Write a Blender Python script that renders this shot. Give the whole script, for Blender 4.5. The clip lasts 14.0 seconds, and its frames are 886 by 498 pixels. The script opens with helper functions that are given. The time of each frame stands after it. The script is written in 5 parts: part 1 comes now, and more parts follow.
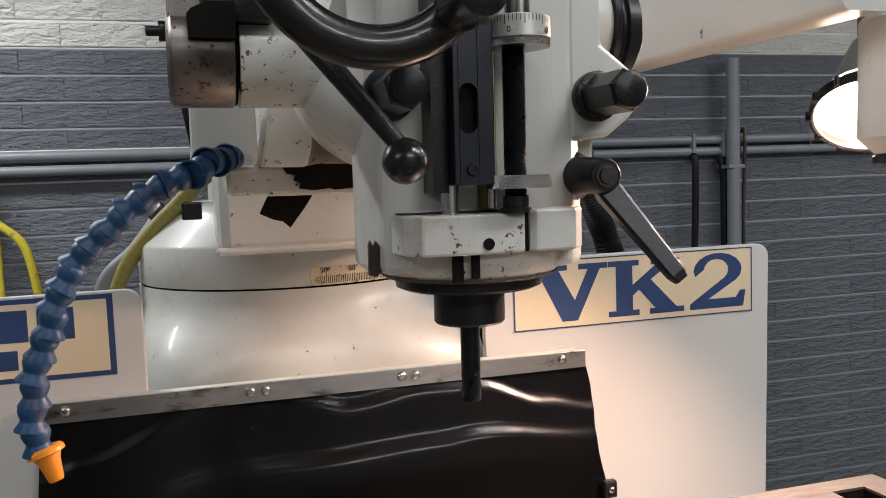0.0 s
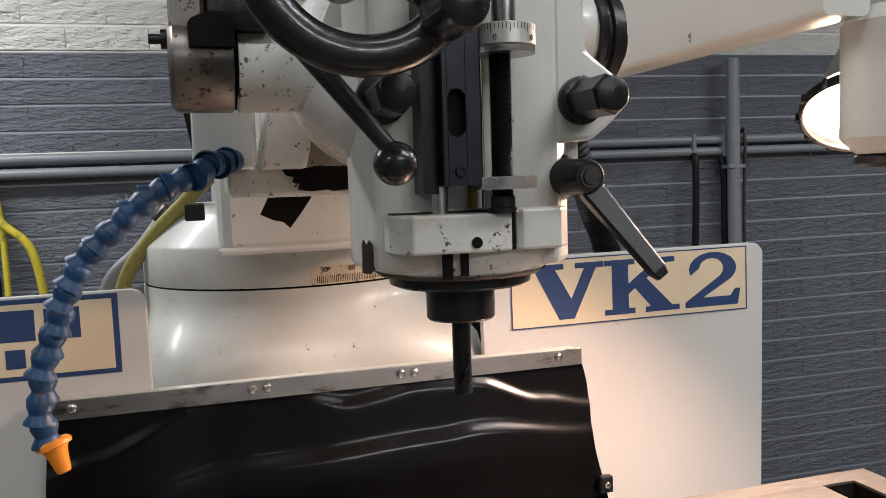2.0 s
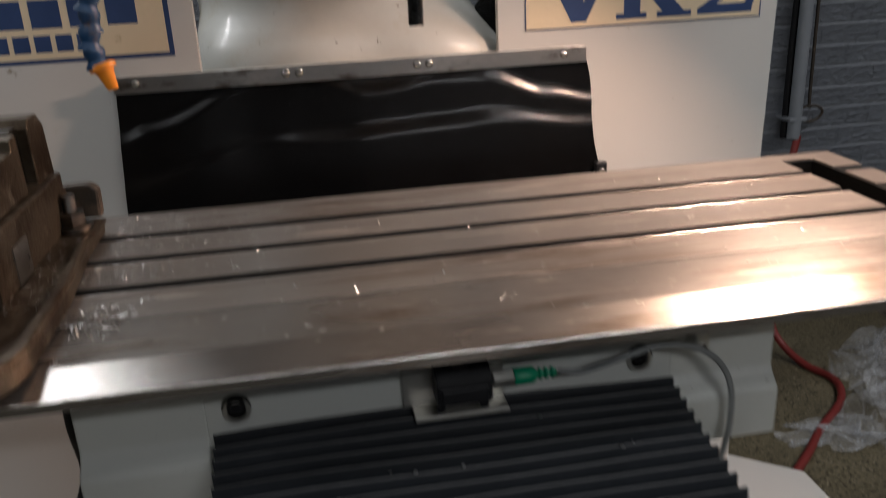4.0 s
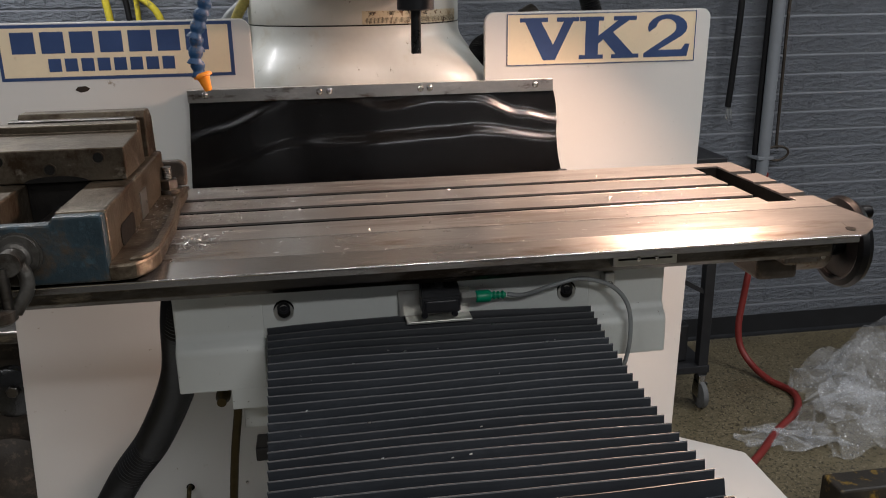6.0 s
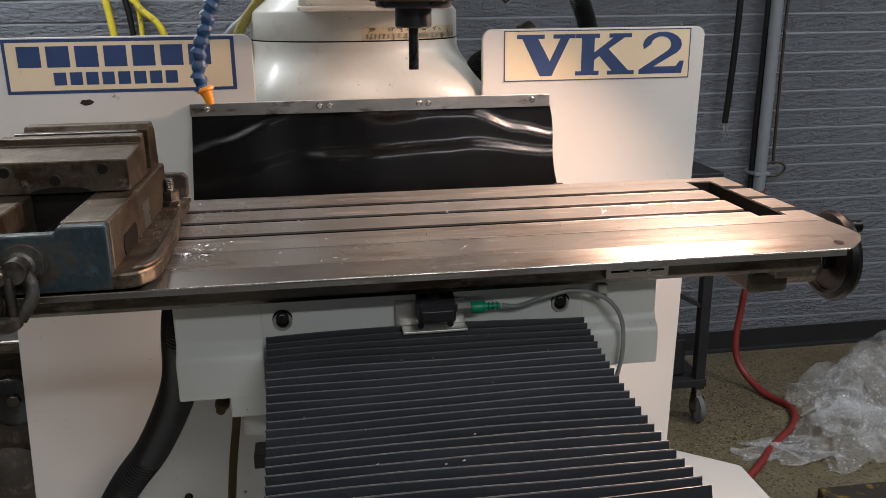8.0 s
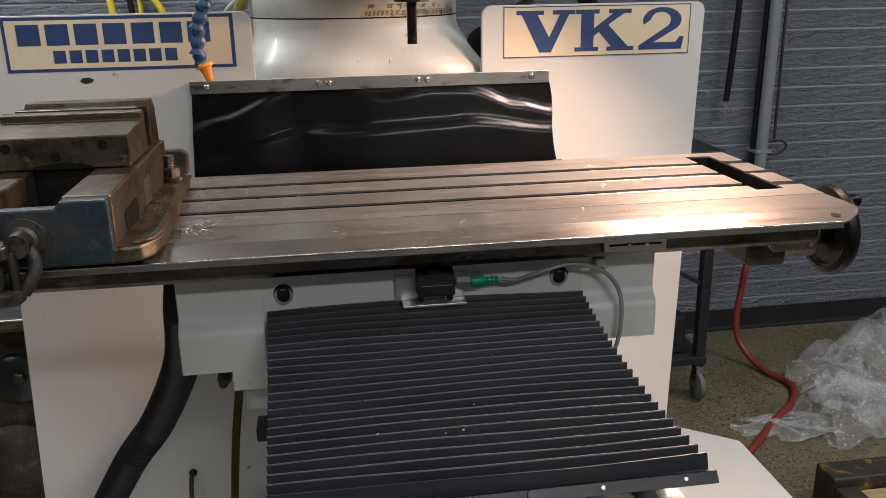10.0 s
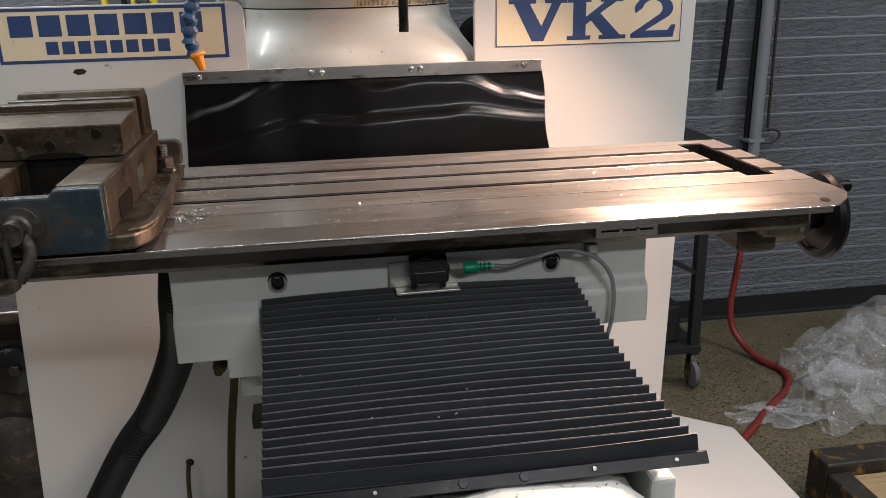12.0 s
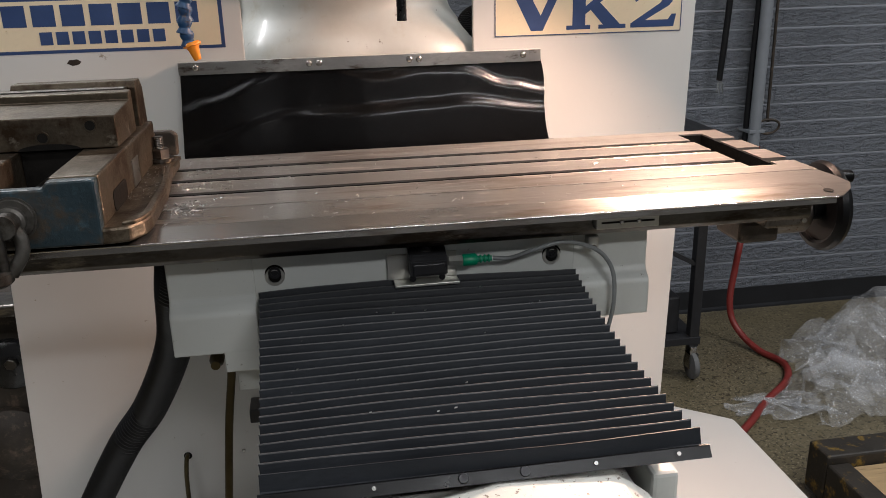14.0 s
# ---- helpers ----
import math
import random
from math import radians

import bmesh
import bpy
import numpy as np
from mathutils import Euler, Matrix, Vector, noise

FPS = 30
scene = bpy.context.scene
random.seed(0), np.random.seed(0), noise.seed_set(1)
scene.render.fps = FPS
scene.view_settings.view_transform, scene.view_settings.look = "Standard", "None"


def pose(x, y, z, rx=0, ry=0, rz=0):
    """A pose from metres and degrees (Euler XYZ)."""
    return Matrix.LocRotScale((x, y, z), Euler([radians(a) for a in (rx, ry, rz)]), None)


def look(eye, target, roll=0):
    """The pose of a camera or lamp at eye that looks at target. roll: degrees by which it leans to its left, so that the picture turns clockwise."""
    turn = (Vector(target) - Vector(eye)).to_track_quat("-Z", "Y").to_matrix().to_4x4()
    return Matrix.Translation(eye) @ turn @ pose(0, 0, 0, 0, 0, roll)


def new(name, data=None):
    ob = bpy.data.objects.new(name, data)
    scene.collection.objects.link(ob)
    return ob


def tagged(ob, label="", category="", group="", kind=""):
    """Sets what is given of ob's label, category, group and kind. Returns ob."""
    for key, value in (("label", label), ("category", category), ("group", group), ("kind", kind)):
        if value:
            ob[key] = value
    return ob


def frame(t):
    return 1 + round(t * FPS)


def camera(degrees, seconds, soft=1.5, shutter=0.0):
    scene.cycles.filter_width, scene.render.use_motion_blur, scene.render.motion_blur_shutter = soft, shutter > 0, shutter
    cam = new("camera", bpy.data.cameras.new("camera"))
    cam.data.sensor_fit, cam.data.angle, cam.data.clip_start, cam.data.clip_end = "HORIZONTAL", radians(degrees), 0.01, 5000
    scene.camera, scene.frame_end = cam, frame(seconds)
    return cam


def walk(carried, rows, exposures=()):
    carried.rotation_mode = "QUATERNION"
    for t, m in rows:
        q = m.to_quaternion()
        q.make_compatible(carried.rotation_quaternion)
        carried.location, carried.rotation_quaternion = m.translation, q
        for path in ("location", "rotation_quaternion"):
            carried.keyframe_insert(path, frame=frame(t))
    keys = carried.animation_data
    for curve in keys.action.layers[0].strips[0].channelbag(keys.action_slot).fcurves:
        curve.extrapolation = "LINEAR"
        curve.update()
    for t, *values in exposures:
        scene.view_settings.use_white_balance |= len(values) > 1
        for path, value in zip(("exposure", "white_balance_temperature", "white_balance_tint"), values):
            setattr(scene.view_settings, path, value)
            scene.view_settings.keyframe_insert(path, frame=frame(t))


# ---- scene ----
cam = camera(56.6, 14.0, soft=0.85, shutter=0.5)
PATH = [
    (0, (-0.147, -0.528, 1.348), (0.407, 1.387, 1.189), -2.2),
    (0.5, (-0.147, -0.527, 1.349), (0.412, 1.387, 1.188), -2.2),
    (1, (-0.143, -0.528, 1.348), (0.413, 1.386, 1.187), -2.3),
    (1.5, (-0.143, -0.537, 1.347), (0.406, 1.381, 1.195), -2.4),
    (2, (-0.145, -0.547, 1.348), (0.399, 1.371, 1.191), -2.4),
    (2.5, (-0.153, -0.564, 1.348), (0.388, 1.355, 1.189), -2.5),
    (3, (-0.157, -0.587, 1.344), (0.364, 1.326, 1.082), -2.7),
    (3.5, (-0.153, -0.633, 1.317), (0.312, 1.254, 0.845), -2.0),
    (4, (-0.09, -0.699, 1.278), (0.201, 1.154, 0.584), -2.8),
    (4.2, (-0.081, -0.734, 1.271), (0.197, 1.102, 0.529), -2.7),
    (6.3, (-0.119, -1.016, 1.293), (0.16, 0.881, 0.724), -0.8),
    (6.5, (-0.117, -1.018, 1.295), (0.158, 0.884, 0.739), -0.8),
    (7, (-0.115, -1.018, 1.293), (0.171, 0.883, 0.74), -1.0),
    (7.5, (-0.113, -1.018, 1.292), (0.183, 0.879, 0.731), -0.9),
    (8, (-0.115, -1.021, 1.291), (0.169, 0.876, 0.725), -0.7),
    (10.5, (-0.113, -1.031, 1.282), (0.166, 0.851, 0.667), -1.1),
    (11, (-0.114, -1.033, 1.28), (0.171, 0.847, 0.662), -1.3),
    (11.5, (-0.113, -1.037, 1.28), (0.17, 0.843, 0.658), -1.3),
    (12, (-0.111, -1.038, 1.28), (0.174, 0.84, 0.655), -1.3),
    (12.5, (-0.109, -1.035, 1.278), (0.177, 0.842, 0.651), -1.4),
    (13, (-0.109, -1.034, 1.278), (0.171, 0.843, 0.645), -1.5),
    (13.5, (-0.108, -1.03, 1.277), (0.172, 0.844, 0.638), -1.5),
    (14, (-0.11, -1.028, 1.277), (0.177, 0.843, 0.633), -1.4),
]
walk(cam, [(t, look(eye, target, roll)) for t, eye, target, roll in PATH],
     exposures=[(0.0, 0.0), (3.0, 0.0), (3.5, -0.35), (4.0, -0.72), (4.4, -0.6), (6.2, -0.05), (6.5, 0.0), (14.0, 0.0)])

# ---------- world, lamps ----------
world = bpy.data.worlds.new("world")
scene.world = world
world.use_nodes = True
world.node_tree.nodes["Background"].inputs[0].default_value = (0.6, 0.7, 0.85, 1)
world.node_tree.nodes["Background"].inputs[1].default_value = 0.05


def area_lamp(x, y, z, sx, sy, watts, colour):
    data = bpy.data.lights.new("ceiling_tube_light", "AREA")
    data.shape, data.size, data.size_y, data.energy, data.color = "RECTANGLE", sx, sy, watts, colour
    ob = new("ceiling_tube_light", data)
    ob.matrix_world = pose(x, y, z)
    return ob


COOL = (0.985, 1.0, 1.03)
CEILING_LIGHTS = [(1.15, -0.75, 2.4, 21), (-0.4, -0.75, 2.4, 6), (-1.9, -1.5, 2.4, 17), (2.4, 0.2, 2.4, 33), (-1.3, 1.05, 2.4, 34), (0.7, -2.4, 2.4, 34)]
for lx, ly, lz, watts in CEILING_LIGHTS:
    area_lamp(lx, ly, lz - 0.03, 1.2, 0.12, watts, COOL)

SPOT_AT, SPOT_TO = (0.4695, 0.1195, 1.4085), (0.262, 0.01, 1.05)
bulb = bpy.data.lights.new("work_lamp_bulb", "AREA")
bulb.shape, bulb.size, bulb.energy, bulb.color = "DISK", 0.085, 13.8, (1.0, 0.66, 0.5)
bulb.spread = radians(135)
bulb_ob = new("work_lamp_bulb", bulb)
bulb_ob.matrix_world = look(SPOT_AT, SPOT_TO)


# ---------- materials ----------
def mat(name, base, rough=0.5, metal=0.0, var=0.12, scale=12.0, bump=0.15, bscale=160.0, stretch=(1, 1, 1),
        spots=None, spots2=None, rvar=0.12, per_piece=0.0, coat=0.0, bdist=0.002, spec=0.5):
    m = bpy.data.materials.new(name)
    m.use_nodes = True
    nt = m.node_tree
    N, lk = nt.nodes, nt.links
    b = N["Principled BSDF"]
    tc = N.new("ShaderNodeTexCoord")
    mp = N.new("ShaderNodeMapping")
    mp.inputs["Scale"].default_value = stretch
    lk.new(tc.outputs["Object"], mp.inputs[0])

    def noise_tex(sc, detail=4.0, ro=0.6):
        n = N.new("ShaderNodeTexNoise")
        n.inputs["Scale"].default_value, n.inputs["Detail"].default_value, n.inputs["Roughness"].default_value = sc, detail, ro
        lk.new(mp.outputs[0], n.inputs["Vector"])
        return n

    def ramp(src, a, c):
        r = N.new("ShaderNodeMapRange")
        r.inputs["From Min"].default_value, r.inputs["From Max"].default_value = a, c
        r.clamp = True
        lk.new(src, r.inputs["Value"])
        return r.outputs[0]

    def mix(f, ca, cb):
        x = N.new("ShaderNodeMix")
        x.data_type = "RGBA"
        if isinstance(f, float):
            x.inputs[0].default_value = f
        else:
            lk.new(f, x.inputs[0])
        for i, c in ((6, ca), (7, cb)):
            if isinstance(c, tuple):
                x.inputs[i].default_value = (*c, 1)
            else:
                lk.new(c, x.inputs[i])
        return x.outputs[2]

    lo = tuple(max(0, c * (1 - var)) for c in base)
    hi = tuple(min(1, c * (1 + var)) for c in base)
    big = noise_tex(scale)
    fine = noise_tex(bscale, 5.0, 0.65)
    col = mix(ramp(big.outputs[0], 0.3, 0.7), lo, hi)
    col = mix(ramp(fine.outputs[0], 0.35, 0.75), col, tuple(c * (1 - var * 0.6) for c in base))
    for sp in (spots, spots2):
        if sp:
            colour, sscale, t0, t1 = sp
            col = mix(ramp(noise_tex(sscale, 6.0, 0.7).outputs[0], t0 - 0.055, t1 - 0.055), col, colour)
    if per_piece:
        oi = N.new("ShaderNodeObjectInfo")
        hs = N.new("ShaderNodeHueSaturation")
        lk.new(col, hs.inputs["Color"])
        r = N.new("ShaderNodeMapRange")
        r.inputs["To Min"].default_value, r.inputs["To Max"].default_value = 1 - per_piece, 1 + per_piece
        lk.new(oi.outputs["Random"], r.inputs["Value"])
        lk.new(r.outputs[0], hs.inputs["Value"])
        col = hs.outputs[0]
    lk.new(col, b.inputs["Base Color"])
    rr = N.new("ShaderNodeMapRange")
    rr.inputs["To Min"].default_value, rr.inputs["To Max"].default_value = max(0.02, rough - rvar), min(1, rough + rvar)
    lk.new(big.outputs[0], rr.inputs["Value"])
    lk.new(rr.outputs[0], b.inputs["Roughness"])
    b.inputs["Metallic"].default_value = metal
    b.inputs["Coat Weight"].default_value = coat
    b.inputs["Specular IOR Level"].default_value = spec
    if bump:
        bp = N.new("ShaderNodeBump")
        bp.inputs["Strength"].default_value, bp.inputs["Distance"].default_value = bump, bdist
        lk.new(fine.outputs[0], bp.inputs["Height"])
        lk.new(bp.outputs[0], b.inputs["Normal"])
    return m


RUST = (0.16, 0.07, 0.03)
GRIME = (0.12, 0.1, 0.07)
M = {}
M["cream"] = mat("cream_enamel", (0.55, 0.545, 0.505), 0.37, var=0.07, scale=5, bump=0.06, bscale=90, spots=(GRIME, 60, 0.715, 0.75), spots2=((0.45, 0.4, 0.31), 11, 0.64, 0.85), coat=0.15)
M["cream_worn"] = mat("chipped_cream_enamel", (0.6, 0.59, 0.545), 0.36, var=0.1, scale=9, bump=0.15, bscale=120, spots=((0.09, 0.055, 0.035), 150, 0.66, 0.678), spots2=((0.36, 0.31, 0.24), 14, 0.62, 0.8), coat=0.2)
M["panel"] = mat("powder_coated_sheet", (0.6, 0.59, 0.565), 0.45, var=0.03, scale=3, bump=0.06, bscale=700, spots=((0.3, 0.26, 0.2), 40, 0.73, 0.78), bdist=0.0006)
M["saddle"] = mat("satin_cream_paint", (0.57, 0.58, 0.55), 0.38, var=0.05, scale=7, bump=0.05, bscale=250, spots=(GRIME, 80, 0.71, 0.75))
M["sign_field"] = mat("yellowed_sign_film", (0.75, 0.625, 0.44), 0.4, var=0.06, scale=10, bump=0.02, spots=((0.45, 0.33, 0.16), 30, 0.68, 0.8))
M["sign_blue"] = mat("navy_sign_ink", (0.03, 0.06, 0.16), 0.4, var=0.12, scale=30, bump=0.02)
M["rubber"] = mat("black_rubber_sheet", (0.006, 0.006, 0.0065), 0.2, var=0.3, scale=18, bump=0.05, bscale=300, spots=((0.3, 0.3, 0.3), 240, 0.755, 0.78), rvar=0.06, spec=0.45)
M["bellows"] = mat("black_bellows_vinyl", (0.0155, 0.0175, 0.021), 0.42, var=0.4, scale=14, bump=0.1, bscale=300, spots=((0.12, 0.12, 0.12), 330, 0.78, 0.8), stretch=(0.4, 1, 1), spec=0.2)
M["steel"] = mat("ground_steel", (0.305, 0.29, 0.272), 0.32, 0.82, var=0.38, scale=9, bump=0.25, bscale=240, stretch=(0.12, 1, 1), spots=((0.13, 0.1, 0.08), 20, 0.56, 0.74), spots2=((0.55, 0.5, 0.46), 45, 0.64, 0.74), rvar=0.13, bdist=0.0008)
M["steel_dark"] = mat("dark_streaked_steel", (0.13, 0.12, 0.11), 0.34, 1.0, var=0.35, scale=16, bump=0.2, bscale=180, stretch=(0.3, 1, 1), spots=((0.05, 0.04, 0.03), 22, 0.55, 0.7), spots2=((0.3, 0.26, 0.2), 40, 0.62, 0.74))
M["cover"] = mat("bright_sheet_steel", (0.315, 0.298, 0.28), 0.28, 0.9, var=0.25, scale=7, bump=0.15, bscale=260, stretch=(0.2, 1, 1), spots=((0.16, 0.12, 0.09), 26, 0.58, 0.74), spots2=((0.48, 0.44, 0.4), 55, 0.66, 0.74), rvar=0.12, bdist=0.0006)
M["strip"] = mat("stained_stainless_strip", (0.46, 0.46, 0.45), 0.3, 1.0, var=0.25, scale=14, bump=0.1, bscale=200, stretch=(0.4, 1, 1), spots=((0.1, 0.07, 0.05), 26, 0.6, 0.7))
M["wheel_black"] = mat("satin_black_wheel", (0.003, 0.003, 0.0035), 0.32, var=0.3, scale=40, bump=0.1, spec=0.2)
M["chrome"] = mat("bright_steel", (0.62, 0.6, 0.57), 0.2, 1.0, var=0.1, scale=60, bump=0.03)
M["black_oxide"] = mat("black_oxide_steel", (0.016, 0.016, 0.018), 0.3, 0.2, var=0.35, scale=50, bump=0.15, bscale=300, spots=((0.1, 0.06, 0.04), 80, 0.68, 0.78), spec=0.4)
M["black_enamel"] = mat("black_enamel_cast", (0.012, 0.012, 0.013), 0.25, var=0.3, scale=40, bump=0.3, bscale=120, coat=0.2, spec=0.4)
M["dark_bar"] = mat("blued_steel_bar", (0.01, 0.013, 0.019), 0.36, 0.2, var=0.3, scale=60, bump=0.08, spots=((0.25, 0.25, 0.25), 320, 0.755, 0.78), spec=0.4)
# near-black standing in for the shade inside slots, holes and gaps
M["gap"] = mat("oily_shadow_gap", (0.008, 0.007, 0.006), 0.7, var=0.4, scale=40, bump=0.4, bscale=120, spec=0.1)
M["vise_steel"] = mat("worn_vise_iron", (0.115, 0.092, 0.066), 0.4, 0.8, var=0.4, scale=16, bump=0.35, bscale=150, spots=((0.04, 0.024, 0.013), 22, 0.52, 0.66), spots2=((0.24, 0.21, 0.165), 48, 0.64, 0.76))
M["crank"] = mat("dull_crank_iron", (0.09, 0.084, 0.075), 0.45, 0.7, var=0.35, scale=20, bump=0.4, bscale=120, spots=((0.035, 0.027, 0.02), 25, 0.54, 0.68))
M["case"] = mat("rust_specked_turned_steel", (0.22, 0.2, 0.185), 0.36, 1.0, var=0.3, scale=30, bump=0.15, bscale=260, spots=((0.08, 0.04, 0.02), 170, 0.63, 0.68), spots2=((0.12, 0.1, 0.085), 22, 0.58, 0.75), bdist=0.0006)
M["bare"] = mat("bare_rusty_iron", (0.035, 0.022, 0.014), 0.6, 0.3, var=0.5, scale=60, bump=0.5, bscale=200)
M["vise_blue"] = mat("scuffed_blue_paint", (0.016, 0.031, 0.04), 0.36, var=0.35, scale=20, bump=0.5, bscale=110, spots=((0.045, 0.033, 0.022), 20, 0.54, 0.66), spots2=((0.03, 0.055, 0.068), 60, 0.64, 0.74))
M["blue_plastic"] = mat("blue_hose_plastic", (0.009, 0.052, 0.135), 0.42, var=0.35, scale=40, bump=0.2, bscale=200, spots=((0.1, 0.06, 0.04), 60, 0.63, 0.74))
M["orange_plastic"] = mat("orange_nozzle_plastic", (0.85, 0.27, 0.02), 0.38, var=0.12, scale=40, bump=0.05)
M["yellow_hose"] = mat("braided_yellow_hose", (0.30, 0.25, 0.06), 0.45, var=0.3, scale=160, bump=0.4, bscale=300)
M["yellow_web"] = mat("yellow_webbing", (0.58, 0.47, 0.03), 0.75, var=0.2, scale=60, bump=0.5, bscale=500, spots=((0.2, 0.17, 0.05), 30, 0.62, 0.72))
M["grey_cable"] = mat("grey_cable_jacket", (0.22, 0.23, 0.23), 0.45, var=0.1, scale=60, bump=0.05)
M["black_hose"] = mat("black_corrugated_hose", (0.008, 0.008, 0.009), 0.45, var=0.2, scale=40, bump=0.1, spec=0.25)
# lighter grey paints the light caught on the worn pleat ridges
M["pleat_edge"] = mat("worn_pleat_edge_glint", (0.05, 0.05, 0.051), 0.45, var=0.4, scale=60, bump=0.0, spec=0.3)
M["red_hose"] = mat("red_air_hose", (0.2, 0.022, 0.018), 0.5, var=0.2, scale=30, bump=0.1)
M["green"] = mat("green_connector_plastic", (0.0, 0.28, 0.14), 0.35, var=0.1, scale=60, bump=0.04)
M["brass"] = mat("dull_brass_tube", (0.09, 0.07, 0.035), 0.4, 0.9, var=0.3, scale=40, bump=0.1)
M["switch_black"] = mat("black_switch_plastic", (0.02, 0.02, 0.022), 0.4, var=0.15, scale=60, bump=0.08)
M["alu"] = mat("cast_aluminium", (0.55, 0.54, 0.5), 0.4, 0.8, var=0.1, scale=40, bump=0.15, bscale=300)
M["grey_paint"] = mat("grey_pipe_paint", (0.2, 0.215, 0.235), 0.38, var=0.1, scale=20, bump=0.08)
M["brick"] = mat("painted_split_face_brick_grey", (0.2, 0.215, 0.245), 0.36, var=0.16, scale=8, bump=1.0, bscale=66, stretch=(0.45, 1, 1.3), spots=((0.45, 0.46, 0.47), 150, 0.735, 0.76), per_piece=0.05, bdist=0.035)
M["brick_white"] = mat("painted_split_face_brick_white", (0.72, 0.71, 0.67), 0.45, var=0.06, scale=8, bump=1.0, bscale=46, stretch=(0.5, 1, 1.2), per_piece=0.03, bdist=0.03)
# joints set lighter than the bricks to paint light caught on their edges
M["mortar"] = mat("painted_joint_grey", (0.3, 0.318, 0.35), 0.45, var=0.1, scale=20, bump=0.3, bscale=90)
M["mortar_white"] = mat("painted_joint_white", (0.7, 0.69, 0.64), 0.5, var=0.06, scale=20, bump=0.3, bscale=90)
M["plaster"] = mat("plain_wall_paint", (0.22, 0.225, 0.23), 0.7, var=0.05, scale=3, bump=0.2)
M["ceiling"] = mat("ceiling_paint", (0.25, 0.25, 0.25), 0.8, var=0.05, scale=3, bump=0.2)
M["baseboard"] = mat("black_vinyl_baseboard", (0.016, 0.017, 0.02), 0.35, var=0.2, scale=20, bump=0.1)
M["floor"] = mat("speckled_resin_floor", (0.145, 0.12, 0.073), 0.34, var=0.35, scale=5, bump=0.3, bscale=110, spots=((0.035, 0.028, 0.016), 95, 0.58, 0.64), spots2=((0.27, 0.23, 0.15), 130, 0.62, 0.68))
M["cart"] = mat("dark_cart_steel", (0.03, 0.03, 0.033), 0.45, 0.3, var=0.2, scale=30, bump=0.1)
M["tyre"] = mat("grey_caster_rubber", (0.12, 0.12, 0.12), 0.6, var=0.2, scale=60, bump=0.1)
M["wood"] = mat("raw_pallet_board", (0.42, 0.29, 0.15), 0.65, var=0.25, scale=12, bump=0.4, bscale=60, stretch=(0.25, 2, 1), spots=((0.1, 0.07, 0.03), 20, 0.62, 0.72))
M["timber_dark"] = mat("oil_dark_timber", (0.026, 0.021, 0.016), 0.6, var=0.3, scale=14, bump=0.4, bscale=90, spots=((0.25, 0.15, 0.02), 16, 0.6, 0.72))
M["iron_brown"] = mat("greasy_brown_iron", (0.06, 0.048, 0.038), 0.5, 0.4, var=0.4, scale=14, bump=0.4, bscale=90, spots=((0.15, 0.11, 0.08), 30, 0.6, 0.72))
M["decal"] = mat("faded_scale_plate", (0.6, 0.52, 0.37), 0.5, 0.3, var=0.15, scale=40, bump=0.15, spots=((0.13, 0.06, 0.025), 130, 0.6, 0.67), spots2=((0.32, 0.2, 0.09), 30, 0.6, 0.78))
M["ink"] = mat("black_scale_ink", (0.02, 0.017, 0.014), 0.5, var=0.1, scale=60, bump=0)
M["swarf"] = mat("aluminium_chips", (0.55, 0.55, 0.54), 0.3, 1.0, var=0.1, scale=90, bump=0.1)
M["end_mill"] = mat("coated_cutter_steel", (0.03, 0.03, 0.03), 0.3, 0.8, var=0.2, scale=60, bump=0.05)

glow = bpy.data.materials.new("lamp_diffuser_glow")
glow.use_nodes = True
gb = glow.node_tree.nodes["Principled BSDF"]
gb.inputs["Base Color"].default_value = (0.9, 0.85, 0.75, 1)
gb.inputs["Emission Color"].default_value = (1.0, 0.83, 0.62, 1)
gb.inputs["Emission Strength"].default_value = 14.0
M["glow"] = glow

film = bpy.data.materials.new("bubble_film")
film.use_nodes = True
fb = film.node_tree.nodes["Principled BSDF"]
fb.inputs["Base Color"].default_value = (0.75, 0.76, 0.78, 1)
fb.inputs["Roughness"].default_value = 0.13
fb.inputs["Alpha"].default_value = 0.12
fb.inputs["Specular IOR Level"].default_value = 0.9
fn = film.node_tree.nodes.new("ShaderNodeTexVoronoi")
fn.inputs["Scale"].default_value = 75.0
fc = film.node_tree.nodes.new("ShaderNodeTexCoord")
film.node_tree.links.new(fc.outputs["Object"], fn.inputs["Vector"])
# more opaque dots paint the bubbles' glints into the film
fr = film.node_tree.nodes.new("ShaderNodeMapRange")
fr.inputs["From Min"].default_value, fr.inputs["From Max"].default_value = 0.05, 0.3
fr.inputs["To Min"].default_value, fr.inputs["To Max"].default_value = 0.55, 0.15
film.node_tree.links.new(fn.outputs["Distance"], fr.inputs["Value"])
film.node_tree.links.new(fr.outputs[0], fb.inputs["Alpha"])
fp = film.node_tree.nodes.new("ShaderNodeBump")
fp.inputs["Strength"].default_value, fp.inputs["Distance"].default_value = 0.9, 0.004
film.node_tree.links.new(fn.outputs["Distance"], fp.inputs["Height"])
film.node_tree.links.new(fp.outputs[0], fb.inputs["Normal"])
M["film"] = film


# ---------- mesh helpers ----------
def world_at(ob):
    p = Vector(ob.location)
    while ob.parent:
        ob = ob.parent
        p += Vector(ob.location)
    return p


def thing(name, x, y, z, label, category, group="", kind=""):
    ob = new(name)
    ob.empty_display_size = 0.05
    ob.location = (x, y, z)
    return tagged(ob, label, category, group, kind)


